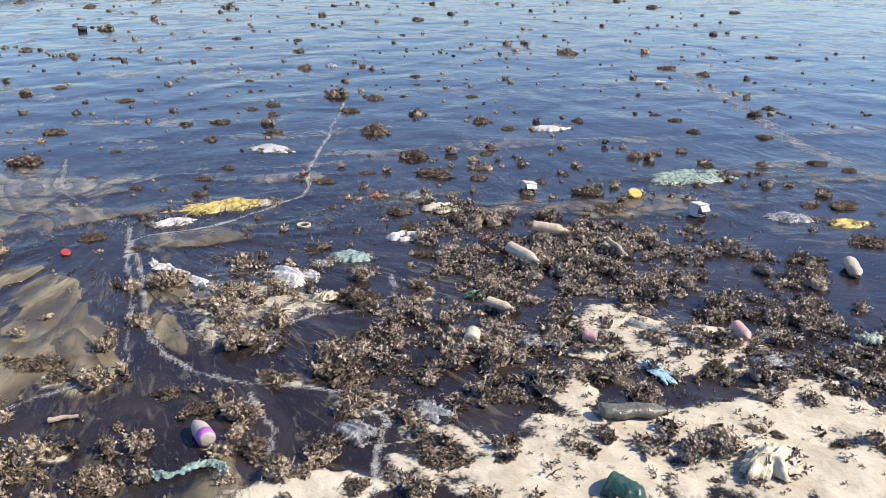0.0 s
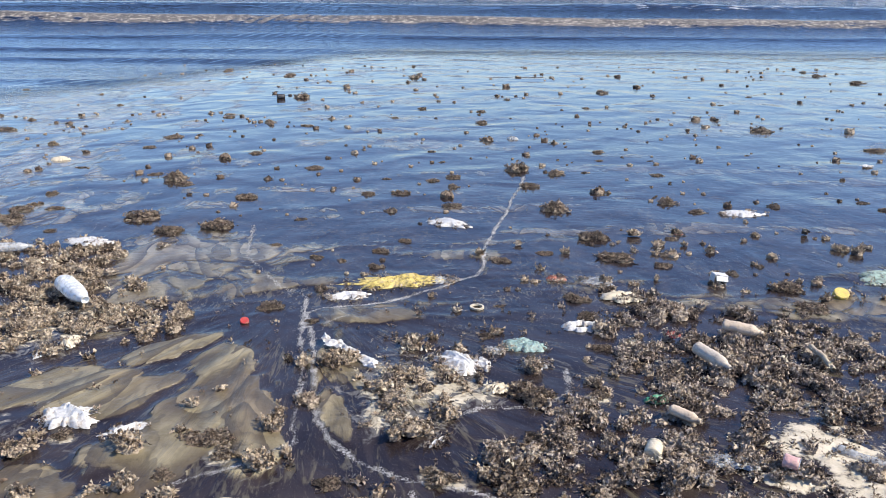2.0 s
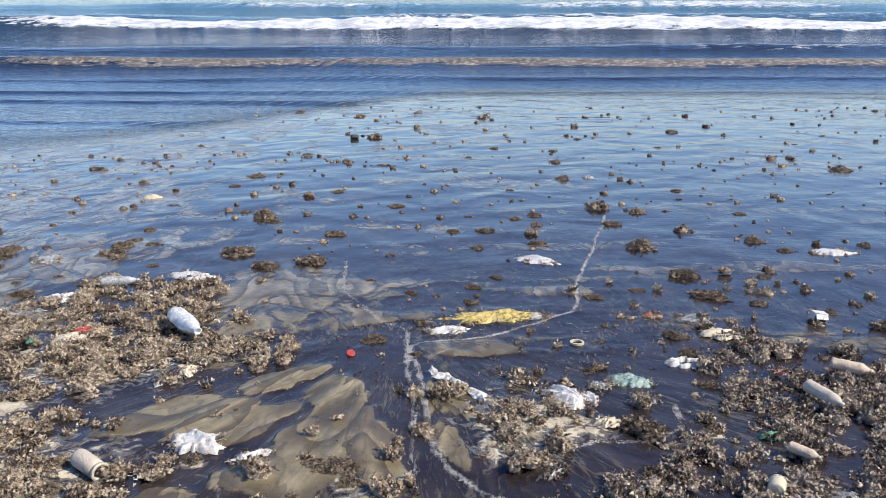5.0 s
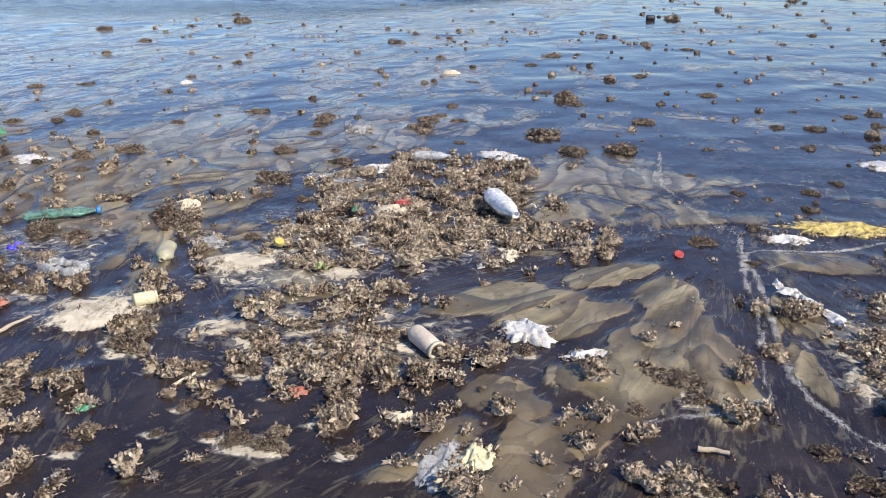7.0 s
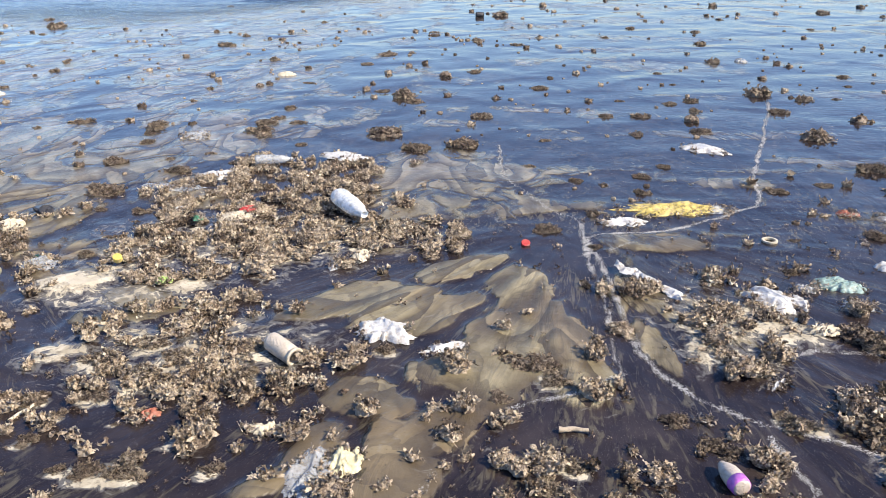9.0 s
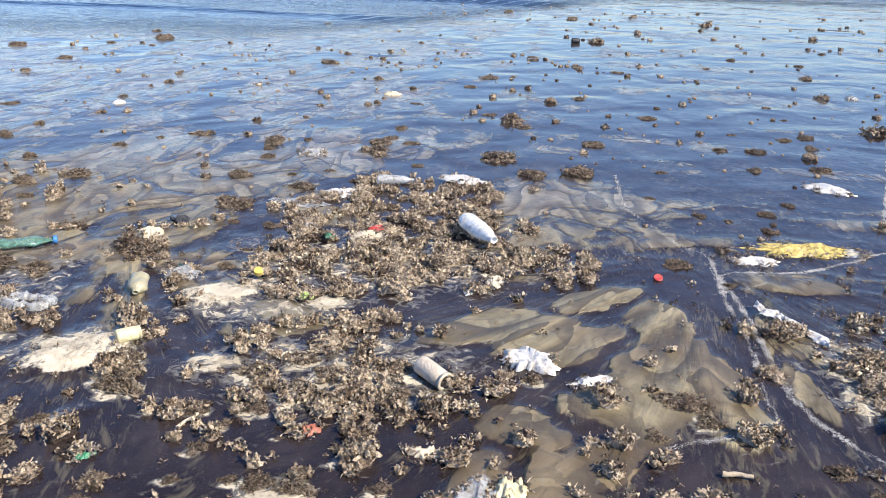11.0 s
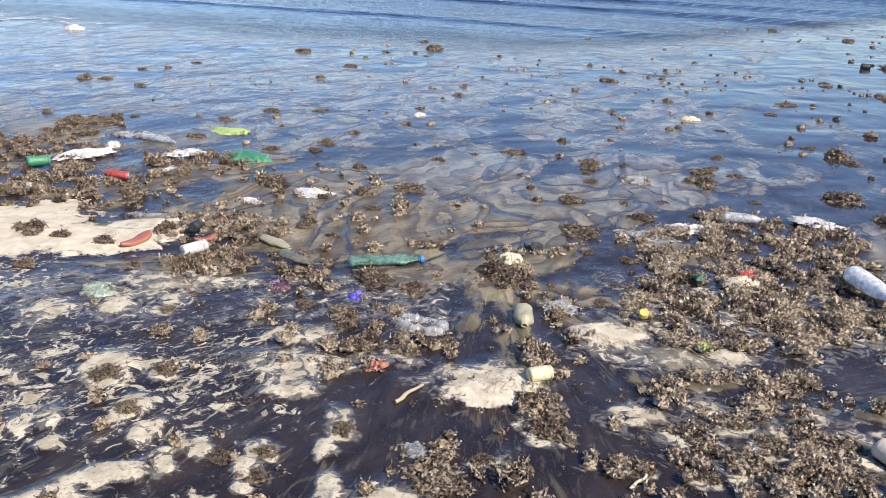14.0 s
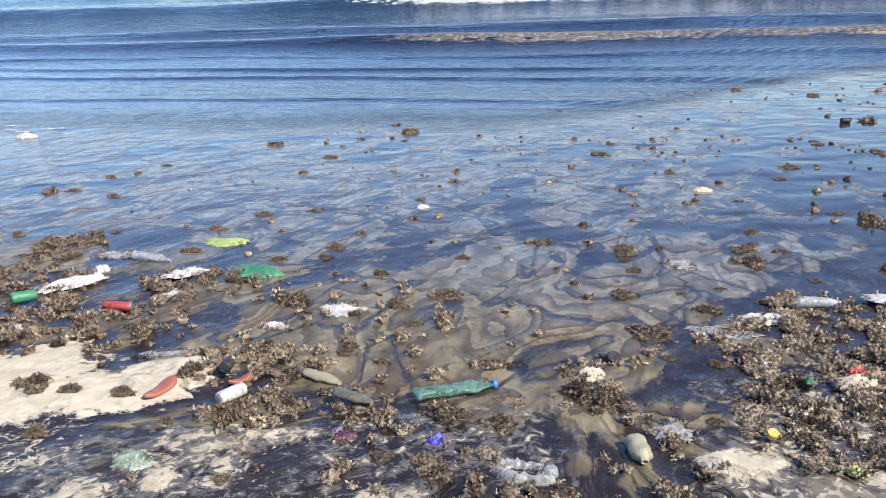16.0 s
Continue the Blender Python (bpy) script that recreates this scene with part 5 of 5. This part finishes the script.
# ---- litter: things ----
bag(0.74, 3.71, 0.455, 8, 0.34, 0.05, YELLOWNET, 1, 'torn yellow net sack lying crumpled in shallow water')
bag(0.56, 3.54, 0.204, 4, 0.55, 0.03, WHITE, 2, 'pale crumpled plastic beside a yellow sack')
bag(0.98, 3.74, 0.147, 8, 0.6, 0.025, CLEAR, 3, 'clear crumpled film at the end of a yellow sack')
bag(1.06, 4.73, 0.253, -33, 0.5, 0.035, WHITE, 4, 'white plastic bag on a seaweed clump')
ring_bag(1.55, 3.16, 0.169, -4, 0.55, 0.03, WHITE, 5, 'white plastic bag crumpled into a ring on dark water')
bag(1.29, 2.97, 0.166, -1, 0.5, 0.05, TEAL, 6, 'pale teal inflated plastic bag on wet sand')
bag(1.16, 2.93, 0.092, -11, 0.6, 0.025, CLEAR, 7, 'small clear plastic bag lying flat')
bag(1.30, 2.81, 0.123, 10, 0.7, 0.025, CLEAR, 8, 'clear crumpled bag beside a teal bag')
bag(1.02, 2.81, 0.201, -59, 0.6, 0.05, WHITE, 9, 'white crumpled bag on heaped seaweed')
bag(1.10, 2.81, 0.114, -61, 0.6, 0.04, WHITE, 10, 'small white crumpled bag on seaweed')
bag(1.14, 2.59, 0.097, 17, 0.6, 0.03, CREAM, 11, 'cream torn pouch on sand and seaweed')
bag(1.68, 2.52, 0.083, 1, 0.6, 0.03, GREEN, 12, 'bright green scrap of plastic on brown seaweed')
bag(2.86, 4.95, 0.275, 2, 0.4, 0.03, WHITE, 13, 'flat white plastic bag on shallow water')
bag(1.72, 3.70, 0.153, -36, 0.7, 0.03, CLEAR, 14, 'clear crumpled bag among seaweed')
bag(1.79, 3.49, 0.184, 0, 0.55, 0.03, CREAM, 15, 'pale crumpled packet on seaweed')
bag(3.24, 3.74, 0.511, 2, 0.35, 0.05, PALEGREEN, 16, 'long pale green plastic sheet on seaweed')
bag(3.39, 3.07, 0.237, -16, 0.55, 0.035, CLEAR, 17, 'clear crumpled sheet on shallow water')
bag(3.61, 2.94, 0.202, -11, 0.4, 0.03, YELLOW, 18, 'faded yellow wrapper among seaweed')
bag(2.89, 1.90, 0.078, -18, 0.8, 0.05, PALEGREEN, 19, 'green plastic bag bunched on seaweed')
bag(2.13, 1.32, 0.178, 10, 0.62, 0.07, CREAM, 20, 'cream food packet half buried in dry sand')
bag(1.29, 1.68, 0.043, -38, 0.8, 0.025, GREEN, 21, 'small green plastic scrap by the runnel')
bag(1.36, 1.77, 0.141, -34, 0.8, 0.03, CLEAR, 22, 'clear torn bag tangled in seaweed')
bag(2.08, 1.84, 0.147, -80, 0.35, 0.012, BLUE, 23, 'flat light blue plastic strip on dry sand')
bag(1.13, 1.71, 0.138, -67, 0.6, 0.03, CLEAR, 24, 'clear torn film on seaweed in a runnel')
bag(2.46, 1.81, 0.123, -21, 0.5, 0.02, CLEAR, 25, 'flat clear plastic film on sand')
bag(-0.25, 2.41, 0.194, -14, 0.6, 0.05, WHITE, 26, 'white crumpled bag draped over seaweed')
bag(-0.05, 2.33, 0.151, 28, 0.35, 0.035, WHITE, 27, 'torn white plastic beside a seaweed clump')
bag(-0.21, 1.73, 0.124, 90, 0.62, 0.04, YELLOWCREAM, 28, 'faded yellow packet lying on dark silt')
bag(-0.29, 1.67, 0.181, 80, 0.6, 0.025, CLEAR, 29, 'clear crumpled bag beside a yellow packet')
bag(-0.46, 1.85, 0.107, -10, 0.55, 0.03, CREAM, 30, 'pale torn wrapper among seaweed')
bag(0.93, 2.25, 0.087, 50, 0.3, 0.025, WHITE, 31, 'small white torn film on wet sand')
bag(0.50, 1.45, 0.067, 26, 0.6, 0.035, RUST, 32, 'orange and white wrapper on dry sand')
bag(-1.37, 3.95, 0.228, 8, 0.45, 0.03, WHITE, 33, 'white flattened plastic bag on seaweed')
bag(-0.85, 4.29, 0.272, -6, 0.4, 0.03, WHITE, 34, "white plastic strip along the seaweed's edge")
bag(-1.83, 4.70, 0.134, 39, 0.7, 0.03, CLEAR, 35, 'small clear bag on wet sand')
bag(-1.56, 3.75, 0.277, -3, 0.4, 0.02, CLEAR, 36, 'dull clear film under seaweed')
bag(-4.56, 4.47, 0.274, 3, 0.6, 0.03, LIME, 37, 'lime green plastic bag spread on wet sand')
bag(-4.02, 3.95, 0.310, -16, 0.5, 0.045, GREEN, 38, 'green plastic bag bunched on a seaweed heap')
bag(-4.89, 3.51, 0.318, 52, 0.4, 0.04, WHITE, 39, 'long white crumpled bag on wet sand')
bag(-4.92, 3.77, 0.102, 26, 0.9, 0.05, WHITE, 40, 'white foam lump beside a bag')
bag(-5.08, 4.06, 0.253, 0, 0.5, 0.03, CLEAR, 41, 'clear plastic bag on seaweed')
bag(-4.36, 3.79, 0.257, 38, 0.35, 0.04, WHITE, 42, 'white torn bag over a seaweed heap')
bag(-4.27, 3.53, 0.223, 89, 0.5, 0.02, WHITE, 43, 'white plastic strip hanging off seaweed')
bag(-3.29, 3.54, 0.228, 6, 0.6, 0.03, WHITE, 44, 'white crumpled bag on wet sand')
bag(-3.49, 3.28, 0.103, 23, 0.6, 0.03, WHITE, 45, 'small white wrapper on seaweed')
ring_bag(-2.07, 2.39, 0.224, 6, 0.55, 0.04, CLEAR, 46, 'clear net bag twisted into a loop on silt')
bag(-3.29, 2.09, 0.154, 12, 0.65, 0.035, PALEGREEN, 47, 'pale green packet floating in scum')
bag(-1.66, 2.79, 0.157, -5, 0.75, 0.035, CLEAR, 48, 'clear and white bag with dark print on wet sand')
bag(-2.74, 2.47, 0.051, 17, 0.8, 0.02, INDIGO, 49, 'tangle of dark blue thread on seaweed')
bag(-2.70, 2.44, 0.076, 28, 0.8, 0.03, PURPLE, 50, 'dark purple rag on seaweed')
bag(-2.39, 2.51, 0.071, 32, 0.8, 0.035, INDIGO, 51, 'crumpled bright blue plastic on the sand')
bag(-2.52, 2.56, 0.059, 60, 0.5, 0.02, WHITE, 52, 'small white plastic scrap')
bag(-1.11, 2.68, 0.057, 0, 0.7, 0.02, LIME, 53, 'lime green scrap on bleached seaweed')
bag(-1.07, 3.30, 0.152, 24, 0.6, 0.03, CREAM, 54, 'cream torn sheet on seaweed')
bag(-1.23, 3.27, 0.052, -34, 0.7, 0.02, GREEN, 55, 'small green scrap on seaweed')
bag(-1.06, 3.41, 0.068, 25, 0.7, 0.02, RED, 56, 'small red scrap on seaweed')
bag(-1.39, 3.95, 0.239, 10, 0.32, 0.035, WHITE, 57, 'white torn bag on dark seaweed')
bag(-1.83, 4.67, 0.184, -19, 0.6, 0.03, CLEAR, 58, 'crumpled clear bag by a small clump')
bag(-1.76, 1.31, 0.145, 79, 0.6, 0.03, WHITE, 59, 'bright white plastic sheet on cream foam')
bag(-1.71, 1.70, 0.121, -6, 0.5, 0.025, CLEAR, 60, 'clear film over pale seaweed')
bag(-1.16, 1.33, 0.057, -8, 0.5, 0.025, WHITE, 61, 'small white knotted scrap on black silt')
bag(-2.05, 2.05, 0.080, 53, 0.6, 0.025, RUST, 62, 'rusty orange wrapper in seaweed')
bag(-4.89, 3.50, 0.319, 53, 0.4, 0.05, WHITE, 63, 'white crumpled bags on the far seaweed')
bag(-2.93, 1.26, 0.061, 54, 0.6, 0.025, CREAM, 64, 'pale cream packet scrap floating in scum')
bag(-2.26, 0.87, 0.054, 47, 0.5, 0.025, WHITE, 65, 'white scrap in cream foam')
bag(-9.72, 7.89, 0.216, 31, 0.7, 0.09, WHITE, 69, 'white foam lump at the waterline')
bag(-3.70, 5.61, 0.088, 23, 0.8, 0.05, WHITE, 70, 'small white plastic piece on a clump')
bag(1.73, 7.55, 0.094, -42, 0.9, 0.07, CLEAR, 71, 'small clear cup far out on wet sand')
bag(-0.46, 3.00, 0.110, 85, 0.5, 0.03, CREAM, 75, 'cream scrap on bleached seaweed')
bag(-0.79, 1.87, 0.073, 57, 0.6, 0.03, RUST, 76, 'dull red rag on seaweed')
strip(0.61, 2.90, 0.344, -60, WHITE, 81, 'long white shredded plastic strip along a runnel')
strip(0.70, 1.62, 0.186, -27, TEAL, 82, 'teal fishing net strand over seaweed')
stick(0.35, 1.94, 0.077, 1, 0.007, WOOD, 'short pale driftwood stick on silt')
stick(-1.87, 1.95, 0.129, 71, 0.006, WOOD, 'thin dry stalk on foam')
stick(-1.13, 1.83, 0.080, 76, 0.0045, CREAM, 'curved white bone-like scrap on black silt')
stick(2.36, 2.77, 0.182, -95, 0.01, WOOD, 'bare stick among seaweed')
bottle(-2.45, 2.85, 0.314, 34, 0.036, GREENPET, BLUECAP, 0.9, 'crushed green plastic bottle with a blue cap on silt')
bottle(1.90, 1.62, 0.207, -8, 0.026, DARKPET, '', 0.5, 'dark flattened plastic bottle on dry sand')
bottle(1.95, 2.76, 0.174, -65, 0.026, GREYPET, '', 0.1, 'dull grey-pink plastic bottle lying in seaweed')
bottle(2.16, 3.03, 0.156, -28, 0.026, TANPET, '', 0.2, 'tan sand-coated bottle lying in seaweed')
bottle(1.73, 2.36, 0.105, -43, 0.018, TANPET, '', 0.1, 'small tan bottle in seaweed')
bottle(-0.60, 3.43, 0.242, -48, 0.042, MILKPET, '', 0.2, 'white translucent plastic jug lying on seaweed')
bottle(-1.17, 4.12, 0.192, 15, 0.026, CLEARPET, '', 0.2, 'clear plastic bottle on dark seaweed')
bottle(-4.76, 4.01, 0.278, -3, 0.028, CLEARPET, '', 0.2, 'clear plastic bottle lying on wet sand')
bottle(2.46, 1.99, 0.097, -95, 0.022, PINKPET, '', 0.1, 'pink and white plastic bottle on seaweed')
bottle(-1.74, 2.60, 0.130, -67, 0.032, KHAKIPET, '', 0.45, 'dented khaki plastic bottle without its cap')
bottle(3.23, 2.43, 0.134, -112, 0.028, TANPET, '', 0.2, 'tan bottle among seaweed')
bottle(2.21, 2.11, 0.195, -41, 0.018, CLEARPET, '', 0.3, 'clear slim bottle half buried in sand')
bottle(1.73, 1.30, 0.115, -47, 0.04, DARKGREEN, '', 0.2, 'dark green glass bottle half buried in sand')
bottle(0.72, 1.78, 0.098, 111, 0.024, FLOAT, '', 0.0, 'white plastic bottle with a purple band on silt')
bottle(-2.99, 2.82, 0.180, -14, 0.024, KHAKIPET, '', 0.6, 'flattened khaki container on seaweed')
bottle(-2.77, 2.65, 0.169, -12, 0.024, DARKPET, '', 0.6, 'flattened dark sole-like container on wet sand')
jar(-0.52, 2.22, 0.118, -35, 0.03, GREYPET, 'hollow grey-pink plastic jar lying on seaweed')
can(-4.35, 3.25, 0.146, 15, 0.026, RED, 'red drink can lying on seaweed')
can(1.94, 2.05, 0.046, -32, 0.022, PINKPET, 'crushed red and white can on sand')
can(-3.24, 2.57, 0.115, 74, 0.026, WHITE, 'white plastic cup lying on foam')
can(1.57, 2.15, 0.066, 68, 0.026, CREAM, 'cream plastic cup on seaweed')
can(-5.86, 3.25, 0.111, 33, 0.026, RED, 'red can on far seaweed')
jar(-4.90, 3.20, 0.120, 60, 0.030, GREEN, 'green plastic tub on seaweed')
bag(1.88, 3.02, 0.055, 20, 0.80, 0.030, RED, 101, 'torn red plastic scrap in brown seaweed')
bag(1.53, 3.75, 0.100, 10, 0.60, 0.040, RUST, 102, 'rust-red rag caught on a seaweed clump')
bag(-1.70, 2.84, 0.110, -8, 0.35, 0.020, DARKGREEN, 103, 'dark green flattened wrapper over a clear bag')
bag(-3.48, 3.26, 0.150, 10, 0.30, 0.020, WHITE, 104, 'thin white film strip on wet silt')
bag(-3.76, 2.87, 0.260, 20, 0.25, 0.020, CLEAR, 105, 'grey-white plastic sheet half under seaweed')
bag(-4.71, 3.25, 0.150, 12, 0.40, 0.020, CLEAR, 106, 'crumpled clear film by a red can')
bag(-4.65, 2.89, 0.160, 5, 0.35, 0.030, WHITE, 107, 'white plastic sheet pressed under seaweed')
bag(-3.48, 3.97, 0.070, 30, 0.50, 0.015, WHITE, 108, 'small torn white film on grey silt')
bag(-2.10, 3.12, 0.030, 0, 0.70, 0.012, WHITE, 109, 'tiny white plastic chip on silt')
bag(-3.94, 3.59, 0.035, 0, 0.80, 0.030, WHITE, 110, 'tiny white foam ball on wet silt')
bag(-1.16, 1.34, 0.050, 70, 0.80, 0.030, WHITE, 111, 'white foam crumb on black silt')
bag(-0.94, 1.42, 0.025, 10, 0.80, 0.015, WHITE, 112, 'small white chip on black silt')
bag(-1.02, 3.22, 0.050, 20, 0.60, 0.030, CREAM, 113, 'cream paper scrap on bleached seaweed')
bag(-0.53, 2.92, 0.090, 70, 0.40, 0.030, WHITE, 114, 'pale film twisted into bleached seaweed')
bag(-1.37, 3.41, 0.050, 0, 0.80, 0.030, WHITE, 115, 'small white plastic piece among seaweed')
bag(-0.46, 4.30, 0.060, 60, 0.60, 0.040, CREAM, 116, 'cream plastic scrap at the edge of the seaweed')
bag(0.70, 2.04, 0.030, 0, 0.70, 0.020, WHITE, 117, 'small white foam bit on dark silt')
bag(1.19, 1.49, 0.060, -30, 0.70, 0.020, CLEAR, 118, 'pale blue-grey film scrap beside dry sand')
bag(1.79, 2.10, 0.140, -20, 0.50, 0.020, CLEAR, 119, 'dull clear sheet lying over seaweed and sand')
bag(2.60, 1.98, 0.160, -10, 0.50, 0.020, CLEAR, 120, 'clear torn bag pressed into sandy seaweed')
bag(2.65, 1.69, 0.100, -60, 0.50, 0.040, CREAM, 121, 'pale crumpled wrapper on sandy seaweed')
bag(2.34, 4.51, 0.050, 0, 0.60, 0.020, RUST, 122, 'small rust-brown rag on the dark flat')
bag(1.75, 7.51, 0.070, 0, 0.90, 0.050, CLEAR, 123, 'small clear cup standing on the wet flat')
bag(4.38, 6.41, 0.100, 0, 0.40, 0.020, WHITE, 124, 'thin pale film on the far wet flat')
jar(-3.37, 2.74, 0.070, 110, 0.024, BLACK, 'small black plastic tub with a grey mouth on seaweed')
can(-0.71, 10.14, 0.090, 20, 0.03, BLACK, 'dark plastic cup lying in shallow water')
bag(-2.01, 3.14, 0.111, 44, 0.75, 0.07, CREAM, 84, 'cream crumpled paper packet on seaweed')
can(-1.54, 2.21, 0.078, 47, 0.024, YELLOWCREAM, 'faded yellow plastic cup lying on sand')
carton(2.96, 3.19, 0.080, 13, 0.06, WHITE, 'small white container in seaweed')
bag(-1.87, 6.54, 0.150, 9, 0.5, 0.06, CREAM, 67, 'pale crumpled packet on wet sand')
carton(2.29, 3.70, 0.068, -4, 0.05, WHITE, 'small white tub on seaweed')
cap(2.78, 3.50, 0.067, -4, 0.03, YELLOW, 'bright yellow plastic lid standing on seaweed')
cap(0.16, 3.23, 0.036, 17, 0.012, RED, 'red plastic cap on dark wet sand')
bag(-1.31, 1.62, 0.062, 62, 0.5, 0.02, GREEN, 66, 'crumpled green wrapper scrap on black silt')
cap(-1.35, 2.81, 0.034, 17, 0.02, YELLOW, 'small yellow cap in a puddle')
cap(-1.95, 3.32, 0.061, 48, 0.02, BLACK, 'black lid on wet sand')
cap(1.13, 3.38, 0.062, -5, 0.008, CREAM, 'cream ring lid on dark water')
sole(-3.54, 2.54, 0.170, 87, 0.035, RUST, 'red-brown shoe sole on dry sand')
sole(-3.28, 2.69, 0.096, 57, 0.03, RUST, 'brown shoe sole scrap on seaweed')
sole(-1.97, 3.32, 0.078, 4, 0.03, BLACK, 'black rubber sole on silt')


# ---- crumbs of seaweed over the beach ----
def build_crumbs(count, x0, x1, y0, y1, seed, label, mat=None, name="seaweed_crumbs", kind="seaweed", grow=1.0):
    r = np.random.default_rng(seed)
    kinds = [fronds(9, 900 + k, 0.011, 0.008, 0.011) if not mat else fronds(4, 950 + k, 0.014, 0.010, 0.013) for k in range(6)]
    if grow > 1:
        kinds = []
        for k in range(6):
            (va, fa), (vb, fb) = mound(970 + k, 0.011, 0.007), fronds(16, 970 + k, 0.011, 0.006, 0.006)
            kinds.append((np.concatenate([va, vb]), np.concatenate([fa, fb + len(va)])))
    x, y = r.uniform(x0, x1, count), r.uniform(y0, y1, count)
    keep = fbm(x * 3, y * 3, 91, 3) + r.uniform(-0.15, 0.15, count) > 0.47
    if mat:
        keep = blobs(x, y, MATS, 0.3) > r.uniform(0.1, 0.8, count)
    x, y = x[keep], y[keep]
    z, verts, faces, n = height(x, y), [], [], 0
    cover = blobs(x, y, MATS, 0.3)
    for k in range(len(x)):
        va, fa = kinds[k % 6]
        a, size = r.uniform(0, 6.28), r.choice([0.5, 0.7, 1.0, 1.6], p=[0.35, 0.3, 0.25, 0.1]) * (grow if grow == 1 else 0.8 * grow)
        c, s = math.cos(a) * size, math.sin(a) * size
        verts.append(np.stack([va[:, 0] * c - va[:, 1] * s + x[k], va[:, 0] * s + va[:, 1] * c + y[k] * SHRINK, va[:, 2] * size + z[k] + (0.035 * cover[k] if mat else 0.0)], -1))
        faces.append(fa + n)
        n += len(va)
    me = mesh_of(name, np.concatenate(verts), np.concatenate(faces))
    me.materials.append(mat or (CORE if grow > 1 else WEED))
    tagged(new(name, me), label, kind, kind="stuff")


build_crumbs(1500, -3.2, 3.2, 1.1, 3.6, 31, "small crumbs of brown seaweed strewn over wet sand")
build_crumbs(1500, 1.1, 3.0, 1.1, 2.3, 32, "seaweed crumbs strewn over dry sand")
build_crumbs(700, -6.0, 6.0, 3.6, 9.0, 33, "scattered small bits of seaweed on the shining flat", grow=2.2)
build_crumbs(420, -3.0, 7.5, 5.0, 14.5, 34, "dark bits of seaweed strewn along the wet flat", grow=4.0)


# pale flakes of shell, paper and film caught in the seaweed
for seed, (cx, cy, rx, ry, count) in enumerate([(-0.95, 3.2, 0.8, 0.8, 420), (1.9, 2.3, 0.9, 0.8, 300), (0.8, 2.5, 0.4, 0.5, 140), (-0.7, 1.9, 0.8, 0.6, 260), (-4.0, 2.9, 1.2, 0.8, 260)]):
    build_crumbs(count, cx - rx, cx + rx, cy - ry, cy + ry, 60 + seed, "pale flakes of shell and torn plastic among seaweed", CREAM, "pale_flakes", "flakes")


def build_drift(seed):
    """Weed crumbs washed against and over the edges of the litter."""
    r = np.random.default_rng(seed)
    kinds = [fronds(10, 990 + k, 0.014, 0.010, 0.012) for k in range(6)]
    verts, faces, n = [], [], 0
    for x, y, long, ratio, yaw in LITTER:
        if y > 5:
            continue
        c, s = math.cos(radians(yaw)), math.sin(radians(yaw))
        for k in range(int(6 + 60 * long)):
            a, q = r.uniform(0, 6.28), r.normal(0.46, 0.09) * long
            u, v = q * math.cos(a), q * max(ratio, 0.4) * math.sin(a)
            px, py = x + u * c - v * s, y + u * s + v * c
            va, fa = kinds[r.integers(6)]
            size, t = r.uniform(0.6, 1.5), r.uniform(0, 6.28)
            ct, st = math.cos(t) * size, math.sin(t) * size
            z = float(height(np.array([px]), np.array([py]))[0]) + 0.03 * float(blobs(np.array([px]), np.array([py]), MATS, 0.3)[0])
            verts.append(np.stack([va[:, 0] * ct - va[:, 1] * st + px, va[:, 0] * st + va[:, 1] * ct + py * SHRINK, va[:, 2] * size + z], -1))
            faces.append(fa + n)
            n += len(va)
    me = mesh_of("seaweed_crumbs", np.concatenate(verts), np.concatenate(faces))
    me.materials.append(WEED_GREY)
    tagged(new("seaweed_crumbs", me), "seaweed crumbs washed against plastic litter", "seaweed", kind="stuff")


build_drift(71)
